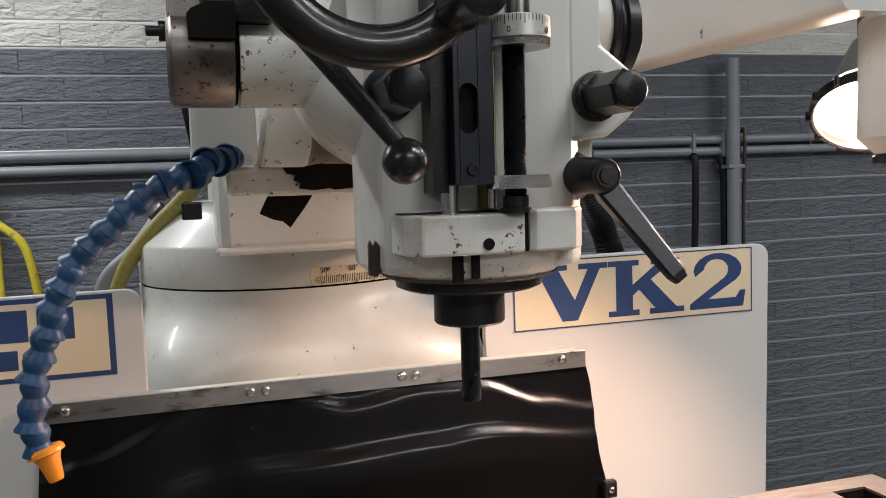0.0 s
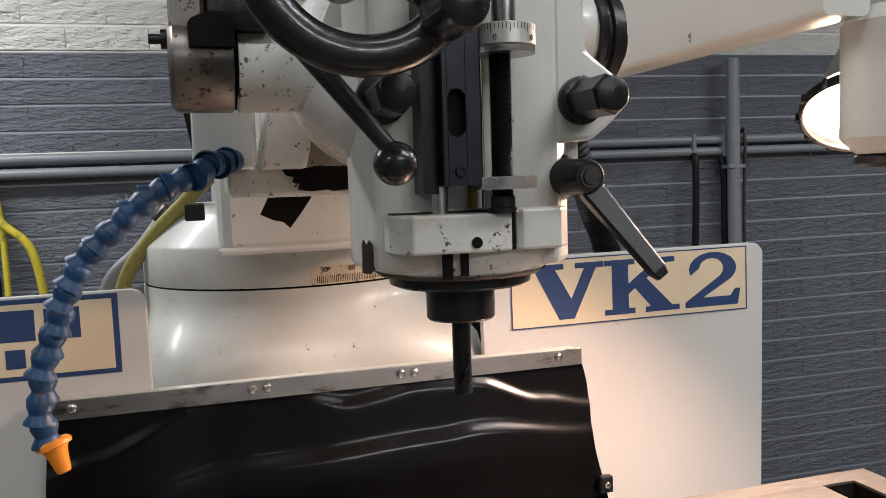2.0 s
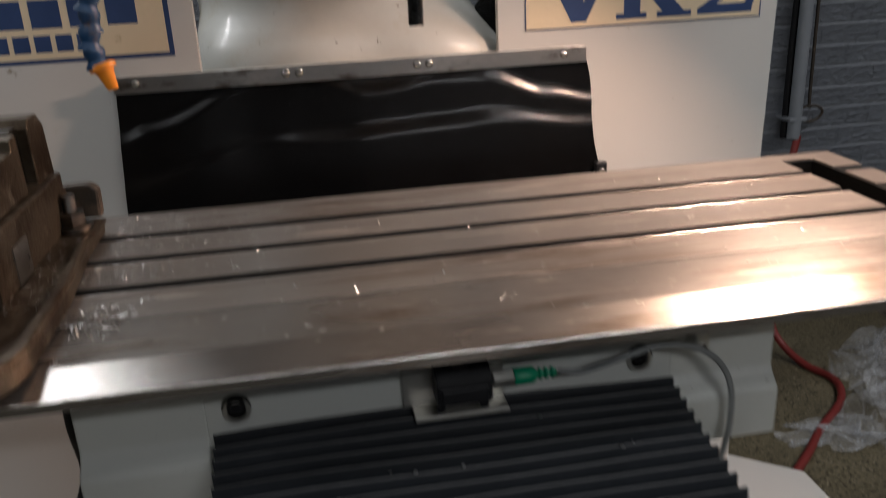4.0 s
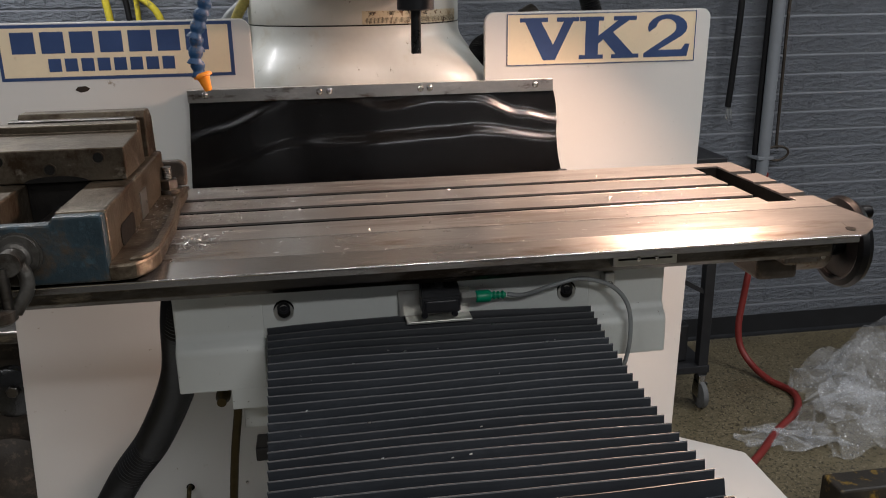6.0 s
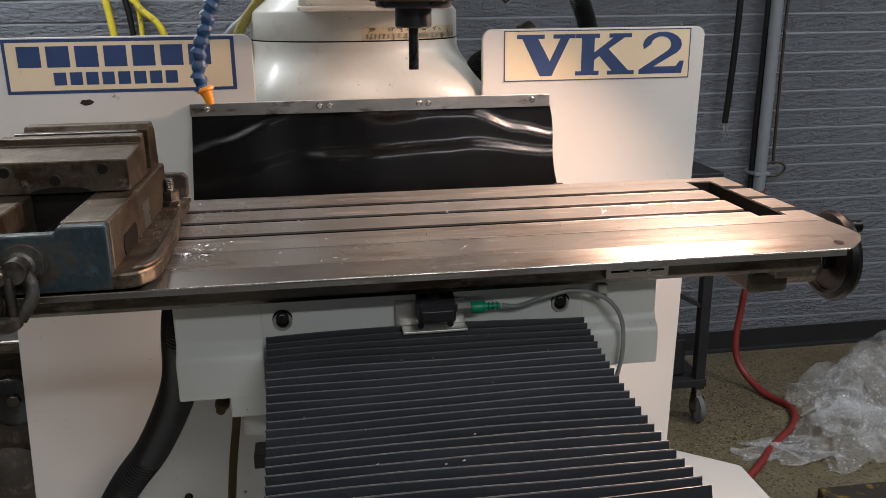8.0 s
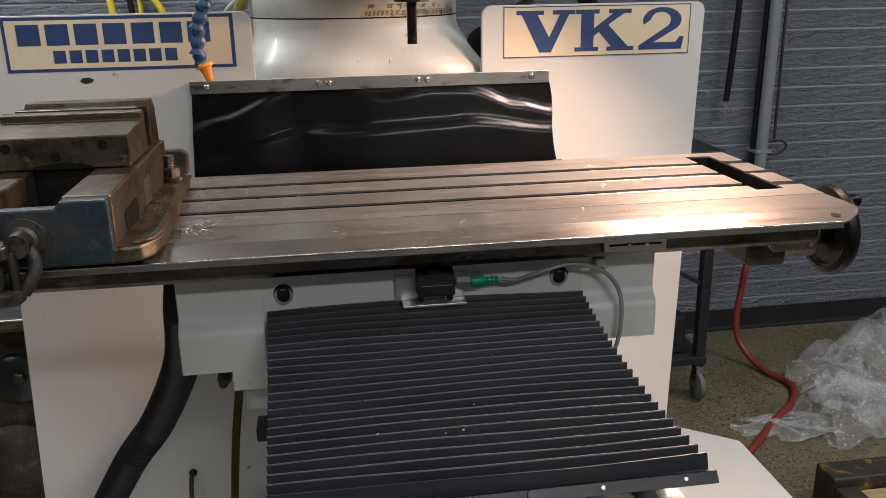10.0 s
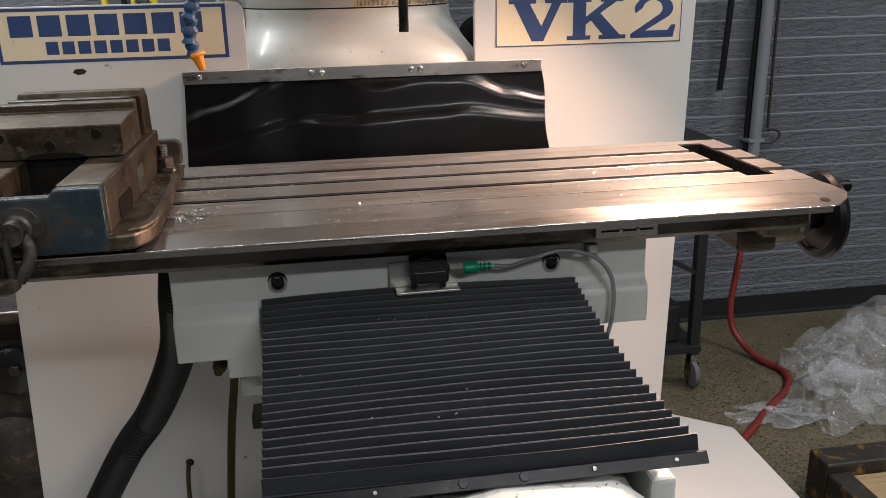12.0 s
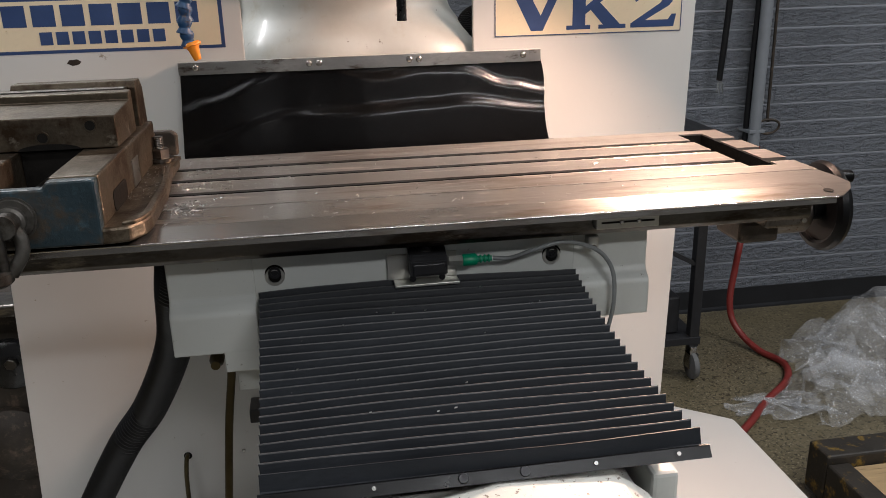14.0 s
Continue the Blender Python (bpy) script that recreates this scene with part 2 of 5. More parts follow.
def part(name, bm, material, parent=None, label="", smooth=False):
    """One mesh, given in world metres, as a part of its thing."""
    if parent:
        bmesh.ops.translate(bm, verts=bm.verts, vec=-world_at(parent))
    bmesh.ops.recalc_face_normals(bm, faces=bm.faces)
    me = bpy.data.meshes.new(name)
    if smooth:
        for f in bm.faces:
            f.smooth = True
        for e in bm.edges:
            if len(e.link_faces) == 2 and e.calc_face_angle(0) > radians(38):
                e.smooth = False
    bm.to_mesh(me)
    bm.free()
    me.materials.append(M[material] if isinstance(material, str) else material)
    ob = new(name, me)
    if parent:
        ob.parent = parent
    if label:
        tagged(ob, label)
    return ob


def setting(name, bm, material, label, category):
    return tagged(part(name, bm, material), label, category, kind="structure")


def box(x0, x1, y0, y1, z0, z1, bev=0.0, bm=None, seg=2):
    b = bmesh.new()
    vs = [b.verts.new((x, y, z)) for z in (z0, z1) for y in (y0, y1) for x in (x0, x1)]
    for f in ((0, 1, 3, 2), (4, 6, 7, 5), (0, 4, 5, 1), (2, 3, 7, 6), (0, 2, 6, 4), (1, 5, 7, 3)):
        b.faces.new([vs[i] for i in f])
    if bev:
        bmesh.ops.bevel(b, geom=b.edges[:], offset=bev, segments=seg, profile=0.5, affect="EDGES")
    return merge(bm, b)


def merge(into, b):
    if into is None:
        return b
    me = bpy.data.meshes.new("scratch")
    b.to_mesh(me)
    b.free()
    into.from_mesh(me)
    bpy.data.meshes.remove(me)
    return into


def frame_of(a, d):
    d = Vector(d).normalized()
    u = d.orthogonal().normalized()
    return Vector(a), d, u, d.cross(u)


def lathe(a, d, profile, seg=40, bm=None, caps=True):
    """A turned form: profile rows (distance along d from a, radius)."""
    b = bmesh.new()
    o, d, u, v = frame_of(a, d)
    rings = []
    for s, r in profile:
        rings.append([b.verts.new(o + d * s + (u * math.cos(2 * math.pi * i / seg) + v * math.sin(2 * math.pi * i / seg)) * r) for i in range(seg)])
    for p, q in zip(rings, rings[1:]):
        for i in range(seg):
            j = (i + 1) % seg
            b.faces.new((p[i], p[j], q[j], q[i]))
    if caps:
        b.faces.new(rings[0])
        b.faces.new(rings[-1][::-1])
    return merge(bm, b)


def rod(p, q, r, seg=20, bm=None, bev=0.0, r2=None):
    p, q = Vector(p), Vector(q)
    n = (q - p).length
    r2 = r if r2 is None else r2
    prof = [(0, r - bev), (bev, r), (n - bev, r2), (n, r2 - bev)] if bev else [(0, r), (n, r2)]
    return lathe(p, q - p, prof, seg, bm)


def smooth_line(points, n=8):
    """Points on a soft curve through the given ones."""
    P = [Vector(p) for p in points]
    P = [P[0] * 2 - P[1]] + P + [P[-1] * 2 - P[-2]]
    out = []
    for a, b, c, d in zip(P, P[1:], P[2:], P[3:]):
        for i in range(n):
            t = i / n
            out.append(0.5 * (2 * b + (c - a) * t + (2 * a - 5 * b + 4 * c - d) * t * t + (3 * b - a - 3 * c + d) * t ** 3))
    out.append(P[-2])
    return out


def tube(points, r, seg=12, bm=None, n=8, ribs=0.0, flat=1.0):
    """A hose or cable; ribs: how deep its corrugation is; flat: width against thickness."""
    pts = smooth_line(points, n)
    b = bmesh.new()
    rings, u = [], None
    for i, p in enumerate(pts):
        d = (pts[min(i + 1, len(pts) - 1)] - pts[max(i - 1, 0)]).normalized()
        u = d.orthogonal() if u is None else (u - d * u.dot(d))
        u = u.normalized()
        v = d.cross(u)
        rr = r + (ribs if i % 2 else 0)
        rings.append([b.verts.new(p + (u * math.cos(2 * math.pi * k / seg) * flat + v * math.sin(2 * math.pi * k / seg)) * rr) for k in range(seg)])
    for p, q in zip(rings, rings[1:]):
        for i in range(seg):
            j = (i + 1) % seg
            b.faces.new((p[i], p[j], q[j], q[i]))
    b.faces.new(rings[0])
    b.faces.new(rings[-1][::-1])
    return merge(bm, b)


def prism(outline, axis, lo, hi, bev=0.0, bm=None, seg=2):
    """An outline in the two other axes, drawn out along axis from lo to hi."""
    b = bmesh.new()

    def at(p, h):
        p = list(p)
        p.insert("xyz".index(axis), h)
        return b.verts.new(p)

    A, B = [at(p, lo) for p in outline], [at(p, hi) for p in outline]
    n = len(outline)
    b.faces.new(A)
    b.faces.new(B[::-1])
    for i in range(n):
        b.faces.new((A[i], B[i], B[(i + 1) % n], A[(i + 1) % n]))
    if bev:
        bmesh.ops.recalc_face_normals(b, faces=b.faces)
        bmesh.ops.bevel(b, geom=b.edges[:], offset=bev, segments=seg, profile=0.5, affect="EDGES")
    return merge(bm, b)


def round_rect(x0, x1, z0, z1, r, n=6, corners=(1, 1, 1, 1)):
    """An outline with rounded corners: lower left, lower right, upper right, upper left."""
    out = []
    for i, (cx, cz, a0) in enumerate(((x0, z0, 180), (x1, z0, 270), (x1, z1, 0), (x0, z1, 90))):
        if not corners[i]:
            out.append((cx, cz))
            continue
        ox = cx + (r if i in (0, 3) else -r)
        oz = cz + (r if i in (0, 1) else -r)
        for k in range(n + 1):
            a = radians(a0 + 90 * k / n)
            out.append((ox + r * math.cos(a), oz + r * math.sin(a)))
    return out


def ball(c, r, bm=None, scale=(1, 1, 1), u=24, v=14):
    b = bmesh.new()
    bmesh.ops.create_uvsphere(b, u_segments=u, v_segments=v, radius=r, matrix=Matrix.Translation(c) @ Matrix.Diagonal((*scale, 1)))
    return merge(bm, b)


def hexagon(c, d, r, length, bm=None, chamfer=0.12):
    return lathe(c, d, [(0, r), (length * (1 - chamfer), r), (length, r * 0.86)], 6, bm)


def screw_head(x, y, z, r, parent, name="screw", material="chrome"):
    """A domed cross-head screw that faces the front."""
    b = lathe((x, y, z), (0, -1, 0), [(0, r), (r * 0.35, r * 0.95), (r * 0.62, r * 0.7), (r * 0.7, r * 0.35)], 18)
    box(x - r * 0.5, x + r * 0.5, y - r * 0.74, y - r * 0.6, z - r * 0.08, z + r * 0.08, bm=b)
    box(x - r * 0.08, x + r * 0.08, y - r * 0.74, y - r * 0.6, z - r * 0.5, z + r * 0.5, bm=b)
    return part(name, b, material, parent, smooth=True)

# ---------- the room ----------
WALL_Y, PAINT_Z, COURSE, BRICK, FLOOR_Z = 1.78, 1.7265, 0.0677, 0.2032, -0.029
setting("floor", box(-3.4, 4.2, -3.2, 1.95, -0.129, FLOOR_Z), "floor", "speckled brown resin floor of a workshop", "floor")
setting("wall_north", box(-3.4, 4.2, WALL_Y, WALL_Y + 0.2, FLOOR_Z, PAINT_Z), "mortar", "grey painted brick wall with recessed joints", "wall")
setting("wall_north_upper", box(-3.4, 4.2, WALL_Y, WALL_Y + 0.2, PAINT_Z + 0.0001, 2.6), "mortar_white", "white painted upper part of the brick wall", "wall")
# unseen walls and ceiling added to close the room, dark to limit bounce light
setting("wall_west", box(-3.6, -3.4, -3.2, 1.98, FLOOR_Z, 2.6), "plaster", "plain painted side wall, out of view, closing the workshop", "wall")
setting("wall_east", box(4.2, 4.4, -3.2, 1.98, FLOOR_Z, 2.6), "plaster", "plain painted side wall, out of view, closing the workshop", "wall")
setting("wall_south", box(-3.6, 4.4, -3.4, -3.2, FLOOR_Z, 2.6), "plaster", "plain painted wall, out of view, closing the workshop", "wall")
setting("ceiling", box(-3.6, 4.4, -3.4, 1.98, 2.6, 2.7), "ceiling", "plain ceiling, out of view, closing the workshop", "ceiling")
setting("baseboard", prism([(WALL_Y - d, FLOOR_Z + h) for d, h in ((0.003, 0.0), (0.012, 0.0), (0.0105, 0.008), (0.007, 0.016), (0.006, 0.088), (0.003, 0.09))], "x", -3.4, 4.2), "baseboard", "black vinyl cove baseboard along the brick wall", "baseboard")

for lx, ly, lz, watts in CEILING_LIGHTS:
    fx = thing("ceiling_light", lx, ly, lz, "white tubular ceiling light fixture", "ceiling light", "ceiling lights")
    part("housing", box(lx - 0.62, lx + 0.62, ly - 0.08, ly + 0.08, lz, lz + 0.06, 0.01), "ceiling", fx)
    part("hanger", rod((lx - 0.4, ly, lz + 0.055), (lx - 0.4, ly, 2.602), 0.004, 8), "chrome", fx)
    part("hanger", rod((lx + 0.4, ly, lz + 0.055), (lx + 0.4, ly, 2.602), 0.004, 8), "chrome", fx)

# ---------- conduits and hanging things on the wall ----------
pipes = thing("wall_conduit", 0.5, 1.74, 1.43, "pair of grey painted conduits along the brick wall", "conduit", kind="structure")
part("conduit", rod((-3.39, 1.748, 1.453), (4.19, 1.748, 1.453), 0.0135), "grey_paint", pipes, smooth=True)
part("conduit", rod((-3.39, 1.748, 1.417), (4.19, 1.748, 1.417), 0.0135), "grey_paint", pipes, smooth=True)
part("paint_ridge", box(-1.4, -0.12, 1.742, 1.754, 1.4655, 1.4692, 0.001), "mortar_white", pipes, "pale dust and paint along the top of the conduit")
for cx in (1.33, 1.44, 2.0):
    part("clamp", box(cx, cx + 0.012, 1.73, 1.7795, 1.398, 1.472, 0.002), "grey_paint", pipes)
vp = thing("vertical_conduit", 1.475, 1.72, 0.68, "grey painted vertical conduit fixed to the wall", "conduit", kind="structure")
part("conduit", rod((1.462, 1.715, 0.63), (1.465, 1.715, 1.705), 0.0205, bev=0.004), "grey_paint", vp, smooth=True)
part("clamp", box(1.434, 1.494, 1.695, 1.7795, 1.36, 1.372, 0.002), "grey_paint", vp)
part("clamp", box(1.432, 1.492, 1.695, 1.7795, 0.69, 0.702, 0.002), "grey_paint", vp)


def hanging_cable(points, r, material, label):
    t = thing("hanging_cable", *points[0], label, "cable", kind="structure")
    part("jacket", tube(points, r, 10), material, t, smooth=True)
    return t


cb = hanging_cable([(1.333, 1.745, 1.40), (1.335, 1.728, 1.385), (1.334, 1.73, 1.2), (1.327, 1.735, 1.0), (1.321, 1.738, 0.88)], 0.011, "black_hose", "black cable hanging down the brick wall with frayed end")
for k in range(5):
    part("bare_wire", tube([(1.321, 1.738, 0.885), (1.315 + 0.005 * k, 1.736, 0.865), (1.311 + 0.007 * k, 1.732 + 0.002 * k, 0.84 - 0.006 * (k % 3))], 0.0016, 6), "grey_cable", cb)
hanging_cable([(1.437, 1.745, 1.40), (1.446, 1.74, 1.33), (1.449, 1.745, 1.1), (1.446, 1.745, 0.9), (1.443, 1.74, 0.63)], 0.0115, "black_hose", "black cable running down beside the conduit")
hk = thing("hook_rod", 1.53, 1.72, 0.72, "thin rusty steel rod with a loop at its end", "rod", kind="structure")
part("shaft", tube([(1.512, 1.745, 1.475), (1.512, 1.722, 1.46), (1.511, 1.73, 1.2), (1.517, 1.735, 0.9), (1.517, 1.73, 0.742), (1.521, 1.725, 0.732)], 0.0055, 10), "iron_brown", hk, smooth=True)
part("loop", tube([(1.521 + 0.042 * math.cos(a), 1.725 - 0.004 * math.sin(a * 2), 0.707 + 0.026 * math.sin(a)) for a in [radians(95 + 24 * k) for k in range(16)]], 0.0045, 10, n=3), "iron_brown", hk, smooth=True)
wr = thing("loose_wire", 1.76, 1.76, 1.46, "thin loose wire hanging from the conduits", "wire", kind="structure")
part("strand", tube([(1.76, 1.73, 1.475), (1.768, 1.728, 1.44), (1.79, 1.755, 1.37), (1.83, 1.765, 1.31), (1.88, 1.765, 1.29), (1.93, 1.765, 1.32)], 0.0013, 6), "grey_cable", wr)

sling = thing("lifting_sling", -0.62, 1.72, 1.1, "yellow webbing lifting sling hanging in loops on the wall", "sling")
part("web", tube([(-0.80, 1.75, 1.62), (-0.77, 1.735, 1.42), (-0.74, 1.72, 1.28), (-0.72, 1.71, 1.1), (-0.71, 1.72, 0.9)], 0.011, 10, flat=1.0, n=6), "yellow_web", sling, smooth=True)
part("web", tube([(-0.82, 1.745, 1.62), (-0.71, 1.72, 1.4), (-0.65, 1.71, 1.30), (-0.585, 1.7, 1.23), (-0.56, 1.71, 1.08)], 0.0105, 10, n=6), "yellow_web", sling, smooth=True)
part("web", tube([(-0.78, 1.75, 1.62), (-0.68, 1.74, 1.42), (-0.655, 1.735, 1.3), (-0.65, 1.73, 1.1)], 0.008, 10, n=6), "yellow_web", sling, smooth=True)
part("lining", tube([(-0.79, 1.755, 1.62), (-0.725, 1.75, 1.42), (-0.69, 1.745, 1.3), (-0.675, 1.74, 1.12), (-0.68, 1.74, 0.95)], 0.009, 10, n=6), "black_hose", sling, "dark folded inner webbing", smooth=True)
sling.location.x += 0.012
part("hook", rod((-0.80, 1.7795, 1.625), (-0.80, 1.735, 1.625), 0.006), "iron_brown", sling)

# ---------- the milling machine's standing part ----------
mill = thing("milling_machine", 0, 0.6, 0, "cream painted knee milling machine, chipped and oily", "milling machine")
part("base", prism([(0.10, -0.25), (0.82, -0.25), (0.824, 0.565), (0.69, 0.668), (-0.69, 0.668), (-0.824, 0.565), (-0.82, -0.25)], "z", FLOOR_Z, 0.25, 0.006), "panel", mill)


def rounded_square(c, half, power, z, n=64, front=0.0, bumps=0.0):
    pts = []
    for i in range(n):
        a = 2 * math.pi * i / n
        ca, sa = math.cos(a), math.sin(a)
        r = half / (abs(ca) ** power + abs(sa) ** power) ** (1 / power)
        r *= 1 + bumps * math.cos(7 * a + 0.6) * max(0, -sa)
        pts.append(Vector((c[0] + r * ca, c[1] + r * sa, z)))
    return pts


def loft(rings, bm=None):
    b = bmesh.new()
    V = [[b.verts.new(p) for p in r] for r in rings]
    n = len(V[0])
    for p, q in zip(V, V[1:]):
        for i in range(n):
            j = (i + 1) % n
            b.faces.new((p[i], p[j], q[j], q[i]))
    b.faces.new(V[0])
    b.faces.new(V[-1][::-1])
    return merge(bm, b)


TX, TY = -0.037, 0.605
rows = [(0.25, 0.2, 5, 0), (1.10, 0.212, 5, 0.012), (1.13, 0.217, 4.5, 0.02), (1.152, 0.217, 3.8, 0.026), (1.168, 0.212, 3.2, 0.024), (1.185, 0.204, 2.7, 0.014),
        (1.2, 0.198, 2.3, 0.006), (1.212, 0.195, 2.1, 0.0), (1.222, 0.1945, 2, 0), (1.2345, 0.1945, 2, 0)]
part("column", loft([rounded_square((-0.017 + (TX + 0.017) * max(0, min(1, (z - 1.15) / 0.07)), TY), h, p, z, 96, bumps=bu) for z, h, p, bu in rows]), "cream", mill, smooth=True)
part("turret_seam", lathe((TX, TY, 1.2345), (0, 0, 1), [(0, 0.1925), (0.0022, 0.1925)], 72), "gap", mill)
part("turret", lathe((TX, TY, 1.2367), (0, 0, 1), [(0, 0.1925), (0.002, 0.194), (0.046, 0.194), (0.05, 0.192), (0.085, 0.158), (0.088, 0.155), (0.1, 0.15)], 72), "cream", mill, smooth=True)
part("ram", box(-0.135, 0.075, 0.29, 1.25, 1.285, 1.43, 0.012), "cream", mill)
part("ram_flange", box(-0.137, 0.08, 0.285, 0.30, 1.2868, 1.2935, 0.003), "cream", mill)
part("turret_bolt", box(-0.170, -0.148, 0.43, 0.455, 1.318, 1.338, 0.002), "black_oxide", mill)


def arc_plate(r, a0, a1, z0, z1, t, n=28):
    b = bmesh.new()
    cols = []
    for i in range(n + 1):
        a = radians(a0 + (a1 - a0) * i / n)
        d = Vector((math.cos(a), math.sin(a), 0))
        c = Vector((TX, TY, 0))
        cols.append([b.verts.new(c + d * rr + Vector((0, 0, z))) for rr, z in ((r, z0), (r + t, z0), (r + t, z1), (r, z1))])
    for p, q in zip(cols, cols[1:]):
        for i in range(4):
            j = (i + 1) % 4
            b.faces.new((p[i], p[j], q[j], q[i]))
    b.faces.new(cols[0])
    b.faces.new(cols[-1][::-1])
    return b


degree = part("degree_plate", arc_plate(0.1938, 271, 335, 1.2372, 1.2585, 0.0009), "decal", mill, "yellowed rusty degree plate on the turret")
ticks = bmesh.new()
for k in range(90):
    a = radians(273 + k * 0.667)
    d = Vector((math.cos(a), math.sin(a), 0))
    s = Vector((-d.y, d.x, 0)) * (0.0004)
    h = 0.0105 if k % 15 == 5 else 0.0085
    base = Vector((TX, TY, 1.239)) + d * 0.1949
    vs = [ticks.verts.new(base + o) for o in (-s, s, s + Vector((0, 0, h)), -s + Vector((0, 0, h)))]
    ticks.faces.new(vs)
part("degree_marks", ticks, "ink", degree, "black graduation marks")


def lettering(text, size, m, parent, material, name="lettering"):
    """Raised built-in-font writing as a mesh of its own."""
    cu = bpy.data.curves.new("scratch_text", "FONT")
    cu.body, cu.size, cu.extrude, cu.align_x = text, size, 0.0002, "CENTER"
    tmp = new("scratch_text", cu)
    bpy.context.view_layer.update()
    me = bpy.data.meshes.new_from_object(tmp.evaluated_get(bpy.context.evaluated_depsgraph_get()))
    bpy.data.objects.remove(tmp)
    bpy.data.curves.remove(cu)
    b = bmesh.new()
    b.from_mesh(me)
    bpy.data.meshes.remove(me)
    bmesh.ops.transform(b, matrix=m, verts=b.verts)
    return part(name, b, material, parent)


for deg, text in ((276, "90°"), (286, "80°"), (296, "70°"), (306, "60°")):
    a = radians(deg)
    lettering(text, 0.009, pose(TX + 0.1952 * math.cos(a), TY + 0.1952 * math.sin(a), 1.2512, 90, 0, deg - 270), degree, "ink", "numeral")

# ---------- splash panels with their signs ----------
right_panel = thing("splash_panel", 0.37, 0.41, 0.25, "cream sheet-metal splash panel with a navy lettered sign, beside the column", "panel", "splash panels")
part("sheet", prism([(x - (0.0195 * (1.252 - z) if x > 0.5 else 0), z) for x, z in round_rect(0.171, 0.574, 0.252, 1.252, 0.017, corners=(0, 0, 1, 1))], "y", 0.402, 0.414, 0.0012), "panel", right_panel)
left_panel = thing("splash_panel", -0.42, 0.37, 0.25, "cream sheet-metal splash panel with a navy bordered maker's sign", "panel", "splash panels")
part("sheet", prism([(x - (0.05 * (1.252 - z) if x < -0.5 else 0), z) for x, z in round_rect(-0.612, -0.213, 0.252, 1.252, 0.017, corners=(0, 0, 1, 1))], "y", 0.367, 0.379, 0.0012), "panel", left_panel)
part("inner_sheet", box(-0.2135, -0.06, 0.372, 0.38, 0.25, 1.10), "panel", left_panel)


def flat_sign(outline, y, t=0.0006):
    return prism(outline, "y", y - t, y)


SY = 0.4018
vk = part("sign", flat_sign([(0.2085, 1.1635), (0.547, 1.1635), (0.547, 1.249), (0.2085, 1.249)], SY), "sign_field", right_panel, "pale yellow sign film with navy border")
bd = bmesh.new()
for x0, x1, z0, z1 in ((0.2085, 0.547, 1.1635, 1.165), (0.2085, 0.547, 1.2475, 1.249), (0.2085, 0.21, 1.165, 1.2475), (0.5455, 0.547, 1.165, 1.2475)):
    box(x0, x1, SY - 0.0011, SY - 0.0006, z0, z1, bm=bd)
part("border", bd, "sign_blue", vk)


def glyph(polys, ox, oz, w, h, shear=0.0):
    b = bmesh.new()
    for poly in polys:
        prism([(ox + p[0] * w, oz + p[1] * h) for p in poly], "y", SY - 0.0011, SY - 0.0006, bm=b)
    return b


V_POLY = [[(0.0, 1.0), (0.0, 0.9), (0.09, 0.9), (0.40, 0.0), (0.60, 0.0), (0.9, 0.9), (1.0, 0.9), (1.0, 1.0), (0.62, 1.0), (0.62, 0.9), (0.74, 0.9), (0.565, 0.36), (0.36, 0.9), (0.47, 0.9), (0.47, 1.0)]]
K_POLY = [[(0.0, 0.0), (0.4, 0.0), (0.4, 0.1), (0.315, 0.1), (0.315, 0.36), (0.40, 0.46), (0.615, 0.1), (0.54, 0.1), (0.54, 0.0), (1.0, 0.0), (1.0, 0.1), (0.9, 0.1), (0.555, 0.63), (0.82, 0.9), (0.94, 0.9), (0.94, 1.0), (0.56, 1.0), (0.56, 0.9), (0.63, 0.9), (0.315, 0.55), (0.315, 0.9), (0.4, 0.9), (0.4, 1.0), (0.0, 1.0), (0.0, 0.9), (0.1, 0.9), (0.1, 0.1), (0.0, 0.1)]]
two_out = [(0.5 + 0.43 * math.cos(radians(a)), 0.70 + 0.31 * math.sin(radians(a))) for a in range(200, -60, -20)]
two_in = [(0.47 + 0.22 * math.cos(radians(a)), 0.70 + 0.2 * math.sin(radians(a))) for a in range(-45, 181, 20)]
TWO_POLY = [two_out + [(0.32, 0.17), (0.82, 0.17), (0.9, 0.3), (1.0, 0.3), (0.95, 0.0), (0.0, 0.0), (0.0, 0.1)] + two_in]
part("letter", glyph(V_POLY, 0.231, 1.1715, 0.104, 0.0705), "sign_blue", vk)
part("letter", glyph(K_POLY, 0.336, 1.1715, 0.108, 0.0705), "sign_blue", vk)
part("numeral", glyph(TWO_POLY, 0.453, 1.1715, 0.084, 0.0715), "sign_blue", vk)

PY = 0.3668
pm = part("sign", flat_sign([(-0.59, 1.166), (-0.241, 1.166), (-0.241, 1.2495), (-0.59, 1.2495)], PY), "sign_blue", left_panel, "navy bordered sign with a pale yellow field")
part("field", prism([(-0.585, 1.171), (-0.247, 1.171), (-0.247, 1.2445), (-0.585, 1.2445)], "y", PY - 0.0011, PY - 0.0006), "sign_field", pm)
for k in range(7):
    x0 = -0.569 + k * 0.0428
    part("bar", prism([(x0, 1.2065), (x0 + 0.034, 1.2065), (x0 + 0.034, 1.2385), (x0, 1.2385)], "y", PY - 0.0016, PY - 0.0011), "sign_blue", pm)
for k in range(8):
    x0 = -0.519 + k * 0.0241
    part("bar", prism([(x0, 1.179), (x0 + 0.0185, 1.179), (x0 + 0.0185, 1.1985), (x0, 1.1985)], "y", PY - 0.0016, PY - 0.0011), "sign_blue", pm)
